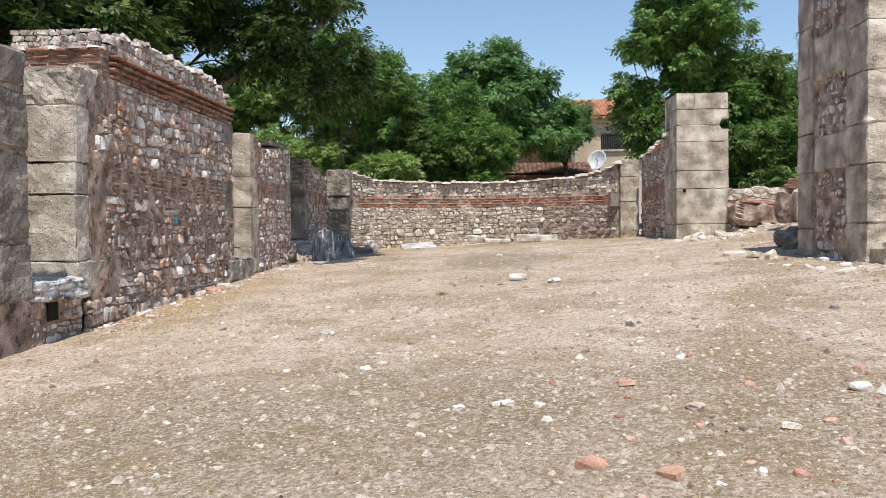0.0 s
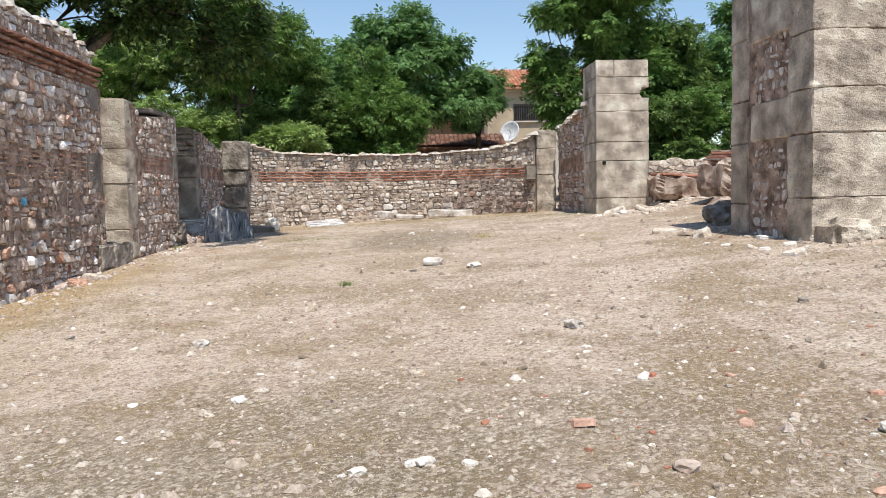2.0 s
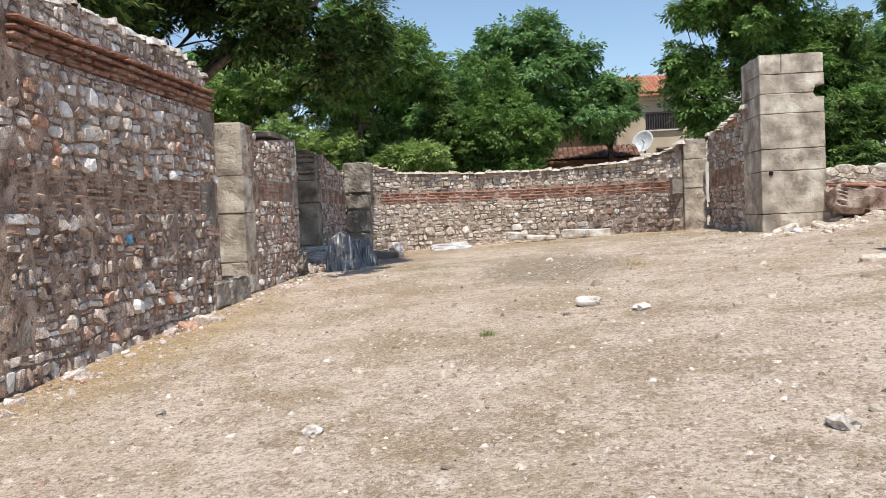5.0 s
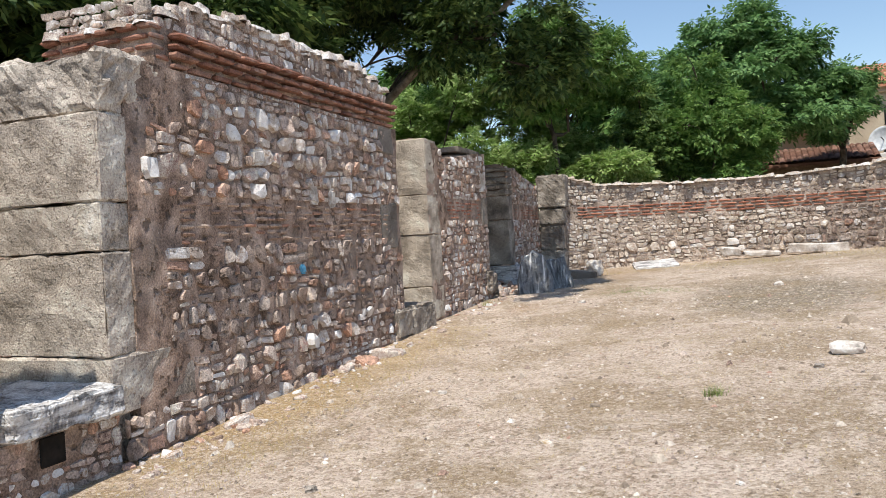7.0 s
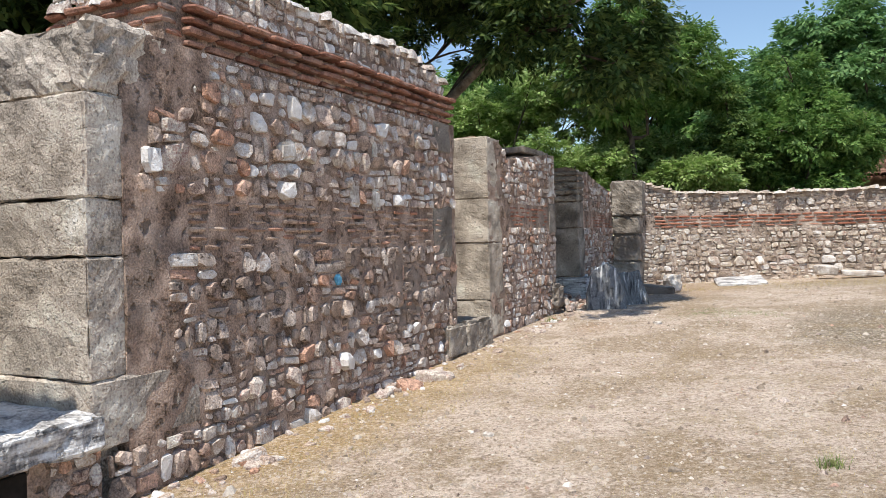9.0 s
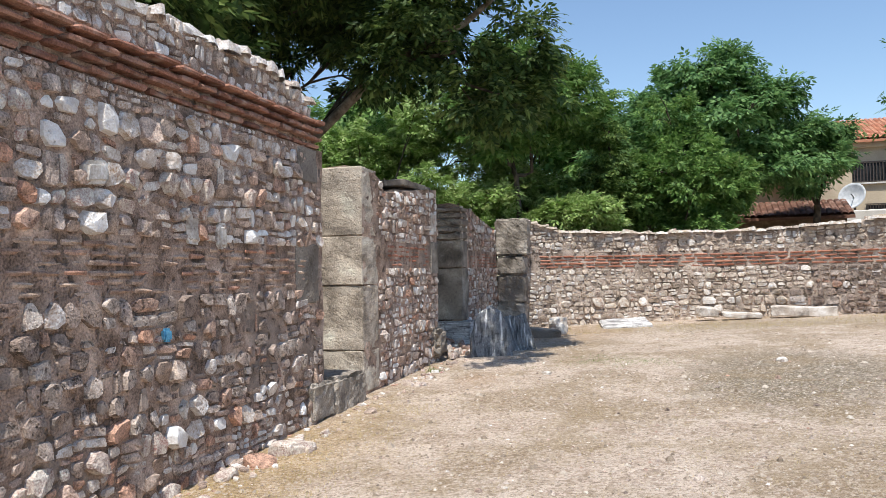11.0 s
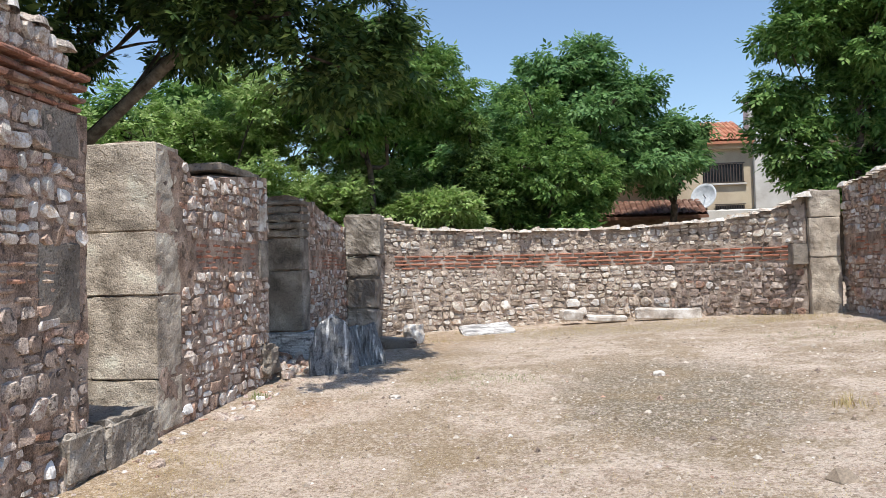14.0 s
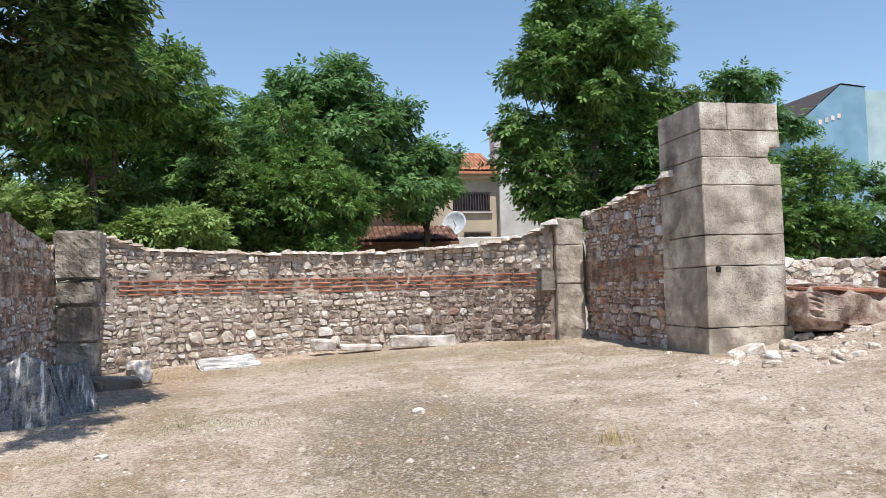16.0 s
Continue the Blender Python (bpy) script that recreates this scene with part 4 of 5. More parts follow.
# great pier on the right: squared corner stones with a rubble face between
QX, QY = 6.2, 11.9
atq = straight((QX + 0.02, 14.35, 0), (0, -1, 0))
wallq = wall_body("wall_11", atq, 2.45, 3.2, lambda u: 0.3, lambda u: 6.3, M_MORTAR, label="rubble core face of the great pier")
okq = lambda u, v, r: 0.62 < u < 1.85 + 0.2 * noise.noise(Vector((v * 2, 0, 0))) and not (2.3 < v < 2.95) and not 3.9 < v < 4.7 and noise.noise(Vector((u * 2.2, v * 2.2, 8))) > -0.3
lay_stones(wallq, atq, rubble(2.2, 0.75, 6.25, 120, (0.1, 0.22), (0.6, 1.4), 0.4, 0.04, okq), M_WHITE, 121, near=1.2, depth=0.5)
qb = []
zq = [0.75, 1.42, 2.33, 2.96, 3.75, 4.5, 5.3, 6.1]
for i in range(len(zq) - 1):
    qb.append((QX + 1.6, QY + 0.32, zq[i], 3.24, 0.70, zq[i + 1] - zq[i]))
pier("stone_pier", "great pier of pitted pale squared stones", qb, M_ASHLAR, 122, 0.02, 0.014)
pier("stone_pier", "squared stones at the great pier's far corner", [(QX + 0.6, 14.2, z, 1.24, 0.62, h) for z, h in ((0.7, 0.62), (1.32, 1.0), (2.32, 0.7), (3.02, 1.0), (4.02, 0.9), (4.92, 1.2))], M_ASHLAR, 130, 0.015, 0.018)
pier("stone_block", "squared stone let into the rubble face", [(QX + 0.25, 13.1, 2.32, 0.56, 1.3, 0.6)], M_ASHLAR, 140)
pier("stone_block", "squared stones high in the rubble face", [(QX + 0.25, 13.1, 3.9, 0.56, 1.3, 0.75)], M_ASHLAR, 141)
pier("stone_plinth", "rounded projecting plinth stone under the pier", [(QX + 0.8, 11.82, 0.58, 1.5, 0.85, 0.55), (QX + 2.4, 11.82, 0.6, 1.7, 0.82, 0.55)], M_ASHLAR, 142, 0.04, 0.11)


# ---- trees and shrubs ----
def leaf_cloud(blobs, n, leaf, rng, droop=0.35):
    """Sprays of small folded leaflets filling the outer part of each ellipsoid (centre, radii)."""
    vol = np.array([b[1][0] * b[1][1] * b[1][2] for b in blobs]) ** 0.75
    pick = rng.choice(len(blobs), n, p=vol / vol.sum())
    c = np.array([b[0] for b in blobs])[pick]
    r = np.array([b[1] for b in blobs])[pick]
    d = rng.normal(size=(n, 3))
    d /= np.linalg.norm(d, axis=1)[:, None]
    rad = rng.uniform(0.2, 1.0, n) ** 0.5 * (1 + 0.3 * np.sin(d[:, 0] * 9 + pick) * np.cos(d[:, 2] * 8 + pick * 1.7)) + rng.exponential(0.06, n)
    p = c + d * r * rad[:, None]
    # sprays gather on twigs, with gaps between
    twig = rng.integers(0, max(1, n // 16), n)
    p, d = p[twig] + rng.normal(scale=leaf * 1.15, size=(n, 3)) * np.array([1, 1, 0.6]), d[twig]
    out = d * np.array([1, 1, 0.4]) + rng.normal(scale=0.5, size=(n, 3))
    out[:, 2] -= droop * 1.4
    out /= np.linalg.norm(out, axis=1)[:, None]
    side = np.cross(out, rng.normal(scale=0.35, size=(n, 3)) + np.array([0, 0, 1.0]))
    side /= np.linalg.norm(side, axis=1)[:, None] + 1e-9
    up = np.cross(side, out)
    k = 5
    verts = np.zeros((n, k, 4, 3))
    size = leaf * rng.uniform(0.7, 1.35, n)[:, None]
    for i in range(k):
        s = (0.0, 1, -1, 1, -1)[i]
        along = (1.15, 0.75, 0.7, 0.25, 0.2)[i]
        way = out * (1.0 if s == 0 else 0.55) + side * s * 0.85
        root = p + out * size * along
        tip = root + way * size * (1.0 + 0.3 * rng.random((n, 1))) - np.array([0, 0, 1]) * size * 0.15
        wide = np.cross(way, up) * size * 0.24
        mid = root * 0.55 + tip * 0.45 + up * size * 0.08 * rng.uniform(-1, 1, (n, 1))
        verts[:, i, 0], verts[:, i, 1], verts[:, i, 2], verts[:, i, 3] = root, mid + wide, tip, mid - wide
    v = verts.reshape(-1, 3)
    f = np.arange(len(v)).reshape(-1, 4)
    return v, f


def limb(points, r0, r1, sides=7):
    """A tapered, crooked branch through the points."""
    verts, faces = [], []
    n = len(points)
    for i, p in enumerate(points):
        p = Vector(p)
        d = (Vector(points[min(i + 1, n - 1)]) - Vector(points[max(i - 1, 0)])).normalized()
        a = d.orthogonal().normalized()
        b = d.cross(a)
        r = r0 + (r1 - r0) * i / (n - 1)
        for k in range(sides):
            t = 2 * math.pi * k / sides
            verts.append(p + (a * math.cos(t) + b * math.sin(t)) * r * (1 + 0.15 * math.sin(3 * t + i)))
    for i in range(n - 1):
        for k in range(sides):
            j = (k + 1) % sides
            faces.append((i * sides + k, i * sides + j, (i + 1) * sides + j, (i + 1) * sides + k))
    return verts, faces


def tree(name, label, base, fork, blobs, n, leaf, mat, trunk_r, seed, category="tree", droop=0.35):
    rng = np.random.default_rng(seed)
    ob = thing(name, label, category, at=base)
    tv, tf = [], []

    def add(points, r0, r1):
        v, f = limb(points, r0, r1)
        o = len(tv)
        tv.extend(v)
        tf.extend([tuple(o + q for q in g) for g in f])

    b, k = Vector(base), Vector(fork)
    add([b - Vector((0, 0, 0.3)), b * 0.66 + k * 0.34 + Vector((0.15, 0.1, 0)), b * 0.3 + k * 0.7 - Vector((0.1, 0, 0)), k], trunk_r, trunk_r * 0.7)
    nodes = [(k, trunk_r * 0.62)]
    for c, r in sorted(blobs, key=lambda q: (Vector(q[0]) - k).length):
        c = Vector(c)
        root, rr = min(nodes, key=lambda q: (q[0] - c).length + 0.6 * (q[0] - k).length)
        e = Vector(rng.normal(scale=0.2, size=3))
        mid = root * 0.5 + c * 0.5 + e
        thin = max(rr * 0.62, 0.025)
        add([root, root * 0.75 + c * 0.25 + e * 0.6, mid, c], rr * 0.8, thin)
        nodes += [(mid, rr * 0.7), (c, thin)]
        for _ in range(2):
            tip = c + Vector(rng.normal(size=3)).normalized() * min(r) * 0.8
            add([mid, mid * 0.5 + tip * 0.5 + Vector((0, 0, 0.15)), tip], thin * 0.7, 0.012)
    child("trunk", mesh("trunk", tv, tf, M_BARK, True), ob)
    v, f = leaf_cloud(blobs, n, leaf, rng, droop)
    child("crown", mesh("crown", v.tolist(), f.tolist(), mat), ob)
    return ob


def clumps(c, r, n, seed, size=0.42):
    """Smaller rounded clumps spread over an ellipsoid."""
    g = random.Random(seed)
    out = []
    for _ in range(int(n * 2.3)):
        d = Vector((g.gauss(0, 1), g.gauss(0, 1), g.gauss(0, 1))).normalized()
        q = g.uniform(0.35, 0.95)
        s = g.uniform(0.5, 1.25) * size * 0.78
        out.append(((c[0] + d.x * r[0] * q, c[1] + d.y * r[1] * q, c[2] + d.z * r[2] * q), (r[0] * s, r[1] * s, r[2] * s * 0.62)))
    return out


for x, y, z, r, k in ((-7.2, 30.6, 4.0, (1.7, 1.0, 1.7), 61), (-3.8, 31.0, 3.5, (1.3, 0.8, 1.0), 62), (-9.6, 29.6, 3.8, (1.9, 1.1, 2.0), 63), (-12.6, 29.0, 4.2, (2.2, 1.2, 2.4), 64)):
    tree("bay_shrub", "sunlit light green shrub behind the broken wall", (x, y, 0.9), (x, y, 2.0), clumps((x, y, z), r, 9, k), 4200, 0.12, M_LEAF_SUNLIT, 0.07, k, "shrub", droop=0.1)

# large tree that hangs over the side wall, its leaf colour darkened for shade
# clumps with seed 105: added out of view to shade the leaning slab's foot
big_tree = tree("plane_tree", "large broadleaf tree with shade-darkened green leaves leaning over the ruined wall", (-10.5, 22.5, 0.6), (-10.0, 23.0, 4.2),
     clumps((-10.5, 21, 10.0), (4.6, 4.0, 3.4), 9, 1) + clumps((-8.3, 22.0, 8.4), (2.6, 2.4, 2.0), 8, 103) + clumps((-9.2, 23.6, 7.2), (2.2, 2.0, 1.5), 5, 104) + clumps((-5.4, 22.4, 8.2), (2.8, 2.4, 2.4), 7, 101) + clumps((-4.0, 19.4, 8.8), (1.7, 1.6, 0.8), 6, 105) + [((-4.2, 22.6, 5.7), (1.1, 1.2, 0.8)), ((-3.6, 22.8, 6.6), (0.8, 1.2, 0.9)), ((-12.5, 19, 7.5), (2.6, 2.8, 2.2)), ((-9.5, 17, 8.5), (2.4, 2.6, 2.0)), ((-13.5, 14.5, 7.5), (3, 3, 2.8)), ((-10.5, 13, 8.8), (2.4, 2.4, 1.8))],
     41000, 0.145, M_LEAF_SHADED, 0.16, 1)
tree("walnut_tree", "broadleaf tree with shade-darkened leaves behind the long wall", (-12.5, 12.5, 0.2), (-12.3, 12.8, 3.6), clumps((-12.5, 12.8, 6.8), (4.2, 4.4, 4.6), 15, 2), 13000, 0.17, M_LEAF_SHADED, 0.28, 2)
tree("walnut_tree", "dense tree with shade-darkened leaves close behind the long wall", (-9.9, 14.0, 0.2), (-9.8, 14.1, 3.6), clumps((-9.9, 14.2, 6.6), (3.0, 3.2, 3.3), 16, 51), 13000, 0.16, M_LEAF_SHADED, 0.22, 51)
tree("walnut_tree", "dense tree with shade-darkened leaves close behind the long wall", (-10.0, 18.6, 0.3), (-9.9, 18.5, 3.6), clumps((-10.0, 18.6, 6.8), (2.8, 2.8, 3.4), 16, 52), 12000, 0.16, M_LEAF_SHADED, 0.22, 52)
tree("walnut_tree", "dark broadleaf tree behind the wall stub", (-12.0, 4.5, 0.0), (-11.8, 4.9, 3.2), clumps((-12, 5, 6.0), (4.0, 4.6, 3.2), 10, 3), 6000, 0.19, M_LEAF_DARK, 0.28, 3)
tree("shrub_tree", "sunlit bright green bushy tree behind the wall", (-10.2, 33.0, 0.8), (-10.2, 33.0, 2.8), clumps((-9.8, 32.8, 6.0), (4.0, 2.4, 3.8), 12, 4), 13000, 0.13, M_LEAF_SUNLIT, 0.16, 4, droop=0.1)
tree("shrub_tree", "sunlit bright green bushy tree behind the wall", (-14.5, 31.5, 0.8), (-14.3, 31.5, 2.6), clumps((-14.5, 31.3, 5.0), (3.0, 2.6, 3.4), 10, 5), 5000, 0.14, M_LEAF_SUNLIT, 0.16, 5, droop=0.1)
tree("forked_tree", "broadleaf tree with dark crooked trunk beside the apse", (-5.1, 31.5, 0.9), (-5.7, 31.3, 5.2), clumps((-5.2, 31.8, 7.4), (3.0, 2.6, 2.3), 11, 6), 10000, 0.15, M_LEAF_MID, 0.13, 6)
tree("bay_shrub", "dense green shrub behind the curved wall", (-5.2, 33.6, 1.0), (-5.1, 33.6, 2.2), clumps((-5.0, 33.8, 4.0), (2.6, 2.0, 2.4), 12, 7), 8000, 0.13, M_LEAF_SUNLIT, 0.12, 7, "shrub", droop=0.1)
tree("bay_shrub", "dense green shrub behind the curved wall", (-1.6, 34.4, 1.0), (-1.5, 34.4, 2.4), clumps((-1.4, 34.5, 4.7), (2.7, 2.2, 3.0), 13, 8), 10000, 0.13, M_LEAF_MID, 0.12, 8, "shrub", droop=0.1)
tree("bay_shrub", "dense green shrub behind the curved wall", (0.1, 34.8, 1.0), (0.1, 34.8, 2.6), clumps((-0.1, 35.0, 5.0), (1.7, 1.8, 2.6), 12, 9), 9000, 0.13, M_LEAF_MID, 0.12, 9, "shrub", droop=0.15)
tree("cypress_shrub", "dark feathery conifer shrub behind the apse", (-2.9, 33.0, 1.0), (-2.9, 33.0, 2.6), [((-2.9, 33.0, 4.3), (0.8, 0.8, 1.4)), ((-2.85, 33.0, 5.6), (0.55, 0.55, 1.1)), ((-2.9, 33, 6.7), (0.3, 0.3, 0.8))], 3000, 0.11, M_LEAF_DARK, 0.1, 10, "shrub")
tree("ash_tree", "tall rounded light green tree behind the apse", (1.2, 39.0, 1.2), (1.1, 39.0, 5.0), clumps((0.3, 39, 7.0), (4.2, 3.2, 2.6), 18, 17, 0.36) + [((0.5, 39, 9.3), (1.5, 1.5, 0.8)), ((-1.6, 39, 8.7), (1.2, 1.4, 0.7)), ((2.2, 39, 8.5), (1.3, 1.4, 0.8)), ((0.9, 39, 10.2), (0.9, 1.0, 0.6)), ((-0.5, 39, 9.9), (0.8, 1.0, 0.5)), ((3.6, 39.5, 7.3), (1.1, 1.2, 0.7))], 17000, 0.19, M_LEAF_BLUE, 0.26, 11)
tree("ash_tree", "light green tree beside the house", (4.6, 41.0, 1.2), (4.5, 41.0, 4.6), clumps((4.3, 41, 6.6), (1.9, 1.8, 1.4), 8, 12), 4500, 0.18, M_LEAF_BLUE, 0.18, 12)
tree("tall_tree", "tall dark ailanthus tree behind the tall pier", (9.0, 36.4, 1.4), (9.1, 36.3, 5.0),
     clumps((9.3, 36.5, 9.0), (3.0, 2.6, 4.1), 18, 13, 0.36) + [((11.6, 36.5, 7.0), (1.5, 1.5, 1.6)), ((7.4, 36.2, 6.6), (1.0, 1.2, 1.2)), ((8.0, 36.0, 5.4), (1.0, 1.0, 0.9)), ((8.8, 36.0, 4.6), (1.1, 1.0, 0.8)), ((11.2, 36.2, 5.2), (1.2, 1.0, 0.8)), ((9.6, 36.5, 12.6), (1.9, 1.8, 1.5)), ((11.5, 36.8, 9.8), (1.4, 1.4, 1.5))], 19000, 0.17, M_LEAF_MID, 0.26, 13)
tree("ash_tree", "green tree beyond the tall pier", (17.4, 40.5, 1.6), (17.4, 40.4, 5.2), clumps((17.6, 40.5, 8.6), (3.3, 2.6, 2.7), 12, 14), 7000, 0.19, M_LEAF_BLUE, 0.2, 14)
for i, (x, y, h, m) in enumerate(((13.4, 33.5, 2.6, M_LEAF_MID), (16.4, 34.2, 2.8, M_LEAF_MID), (19.4, 34.5, 2.9, M_LEAF_BLUE), (22.6, 34.6, 3.0, M_LEAF_MID), (26.0, 34.6, 3.2, M_LEAF_MID))):
    tree("hedge_shrub", "dense dark green hedge behind a low wall", (x, y, 1.5), (x, y, 2.6), clumps((x, y, 4.2), (2.1, 1.4, h * 0.85), 10, 20 + i), 4500, 0.15, m, 0.1, 20 + i, "hedge", droop=0.1)
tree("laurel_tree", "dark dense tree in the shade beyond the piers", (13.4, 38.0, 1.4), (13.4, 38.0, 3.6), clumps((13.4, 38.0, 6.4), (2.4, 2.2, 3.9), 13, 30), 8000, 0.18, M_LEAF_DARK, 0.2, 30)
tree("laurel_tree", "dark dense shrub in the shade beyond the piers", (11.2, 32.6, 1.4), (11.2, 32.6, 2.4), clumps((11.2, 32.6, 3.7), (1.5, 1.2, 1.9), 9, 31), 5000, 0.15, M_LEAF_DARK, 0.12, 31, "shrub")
for i, (x, y, r) in enumerate(((-15, 36, 4.5), (-7, 43, 5), (-20, 28, 5), (-3, 46, 4.5))):
    tree("far_tree", "distant green broadleaf tree", (x, y, 1), (x, y, 4), clumps((x, y, 7), (r, r * 0.8, r * 0.8), 12, 40 + i), 4000, 0.26, M_LEAF_MID, 0.25, 40 + i)
v, f = limb([(-9.9, 22.9, 4.1), (-8.4, 22.4, 5.0), (-7.0, 22.0, 5.9), (-5.9, 22.0, 6.6), (-4.8, 22.2, 7.1), (-4.0, 22.4, 7.8)], 0.12, 0.05, 9)
child("branch", mesh("branch", v, f, M_BRANCH, True), big_tree, "pale grey-brown leaning limb")


# ---- houses beyond ----
def box_at(name, parent, x0, x1, y0, y1, z0, z1, mat, label="", bev=0.02):
    return child(name, box_mesh(name, (x1 - x0, y1 - y0, z1 - z0), mat, bev), parent, label, pose((x0 + x1) / 2, (y0 + y1) / 2, z0))


def barred_window(house, x, y, z, w, h, bars=14):
    win = box_at("window", house, x - w / 2, x + w / 2, y - 0.02, y + 0.05, z, z + h, M_DARK, "dark window behind iron bars", 0.005)
    for i in range(bars):
        bx = x - w / 2 + w * (i + 0.5) / bars
        box_at("bar", win, bx - 0.025, bx + 0.025, y - 0.10, y - 0.06, z - 0.05, z + h + 0.05, M_IRON, "", 0.0)
    for bz in (z - 0.05, z + h + 0.02):
        box_at("bar", win, x - w / 2 - 0.05, x + w / 2 + 0.05, y - 0.105, y - 0.055, bz, bz + 0.05, M_IRON, "", 0.0)
    box_at("sill", win, x - w / 2 - 0.12, x + w / 2 + 0.12, y - 0.14, y + 0.02, z - 0.16, z - 0.08, M_WHITEWASH, "", 0.01)
    return win


M_OLDTILE = shader("old_tile", [(0.0, (0.10, 0.055, 0.04)), (0.5, (0.19, 0.095, 0.065)), (1.0, (0.27, 0.16, 0.12))], 0.9, 4, 30, 0.4, "island", 0.4)


def tiled_roof(house, x0, x1, y0, y1, z0, z1, cols, rows, clay=None):
    """A lean of curved tiles rising from y0 to y1, over a slab."""
    v = [(x0, y0, z0), (x1, y0, z0), (x1, y1, z1), (x0, y1, z1)]
    vs = v + [(a, b, c - 0.12) for a, b, c in v]
    roof = child("roof", mesh("roof", vs, [(0, 1, 2, 3), (4, 7, 6, 5), (0, 4, 5, 1), (1, 5, 6, 2), (2, 6, 7, 3), (3, 7, 4, 0)], clay or M_TILE["island"]), house, "clay tile roof")
    tv, tf = [], []
    for c in range(cols):
        for r in range(rows):
            cx, w = x0 + (x1 - x0) * (c + 0.5) / cols, (x1 - x0) / cols * 0.52
            a, b = r / rows, (r + 1.12) / rows
            o = len(tv)
            for t, lift in ((a, 0.10), (b, 0.06)):
                y, z = y0 + (y1 - y0) * t, z0 + (z1 - z0) * t
                for k in range(5):
                    g = math.pi * k / 4
                    tv.append((cx - math.cos(g) * w, y, z + lift * 0.5 + math.sin(g) * w * 0.75))
            tf += [(o + k, o + k + 1, o + 6 + k, o + 5 + k) for k in range(4)]
    ob = child("roof_tiles", mesh("roof_tiles", tv, tf, clay or M_TILE["island"]), roof)
    tagged(ob, kind="stuff")


house = thing("house", "cream two-storey house with orange tile roof", "house", at=(9.5, 55, 1.2))
box_at("wall", house, 6.2, 10.55, 52, 60, 1.2, 8.55, M_CREAM, "cream rendered wall")
box_at("wall", house, 10.55, 13.6, 51.6, 60, 1.2, 8.9, M_WHITEWASH, "patchy whitewashed wall")
box_at("cornice", house, 6.0, 10.6, 51.75, 52.0, 8.3, 8.6, M_CREAM, "")
tiled_roof(house, 5.9, 10.6, 51.5, 56.0, 8.65, 10.4, 20, 14)
tiled_roof(house, 12.0, 19.0, 51.5, 56.0, 8.9, 10.4, 26, 12)
box_at("wall", house, 13.6, 19.0, 52, 60, 1.2, 8.8, M_CREAM, "cream rendered wall")
box_at("chimney", house, 10.45, 11.6, 52.2, 53.2, 8.6, 11.0, M_WHITEWASH, "white chimney with dark cap")
box_at("chimney_cap", house, 10.35, 11.75, 52.1, 53.3, 11.0, 11.15, M_IRON, "")
barred_window(house, 9.0, 51.98, 6.55, 2.1, 0.95)
barred_window(house, 13.9, 51.55, 6.4, 1.3, 1.0, 9)
barred_window(house, 9.3, 51.98, 4.95, 1.5, 0.35, 12)
box_at("downpipe", house, 10.5, 10.6, 51.5, 51.6, 1.3, 8.6, M_WHITEWASH, "", 0.0)

shed = thing("shed", "low cream shed with a broken brown tile roof", "shed", at=(3.4, 45, 1.2))
box_at("wall", shed, 1.2, 5.2, 44.6, 48, 1.2, 5.9, M_CREAM, "peeling cream wall")
box_at("eave", shed, 0.9, 5.5, 44.3, 44.7, 5.75, 5.95, M_WOOD, "")
tiled_roof(shed, 0.6, 6.2, 42.8, 44.5, 4.25, 4.95, 22, 6, M_OLDTILE)
box_at("wall", shed, 0.8, 6.0, 43.4, 44.5, 1.2, 4.3, M_WOOD, "dark weathered boarded wall")

dish = thing("satellite_dish", "large pale grey satellite dish on a mast", "satellite dish", at=(7.2, 48, 4.2))
dv, df = [], []
for i in range(7):
    for k in range(24):
        r, g = 0.66 * i / 6, 2 * math.pi * k / 24
        dv.append((math.cos(g) * r, math.sin(g) * r, 0.22 * (i / 6) ** 2))
for i in range(6):
    for k in range(24):
        j = (k + 1) % 24
        df.append((i * 24 + k, i * 24 + j, (i + 1) * 24 + j, (i + 1) * 24 + k))
dm = look((7.2, 48, 5.4), (11.5, 53.5, 3.2))
reflector = mesh("reflector", dv, df, M_DISH, True)
rf = child("reflector", reflector, dish, "pale ribbed dish", dm)
sol = rf.modifiers.new("thick", "SOLIDIFY")
sol.thickness = 0.025
v, f = limb([(7.2, 48, 5.4), (6.95, 47.3, 5.5)], 0.02, 0.02, 6)
child("feed_arm", mesh("feed_arm", v, f, M_IRON), dish)
v, f = limb([(7.25, 48.1, 3.0), (7.25, 48.1, 5.35)], 0.05, 0.05, 8)
child("mast", mesh("mast", v, f, M_IRON), dish)
yard = wall_body("wall_12", straight((5.6, 47.4, 0), (1, 0, 0)), 8.5, 0.3, lambda u: 1.0, lambda u: 4.7, M_WHITEWASH, label="pale yard wall below the house")

blue = thing("apartment_block", "pale blue gabled apartment block far off", "building", at=(72, 98, 1))
bv = [(62.6, 95, 1), (71.6, 95, 1), (71.6, 112, 1), (62.6, 112, 1), (60.5, 95, 21), (68.0, 95, 27.1), (71.6, 95, 26.8), (71.6, 112, 26.8), (68, 112, 27.1), (60.5, 112, 21), (60.5, 95, 1), (60.5, 112, 1)]
child("wall", mesh("wall", bv, [(10, 1, 6, 5, 4), (1, 2, 7, 6), (2, 11, 9, 8, 7), (11, 10, 4, 9)], M_BLUEWALL), blue, "smooth pale blue gable wall")
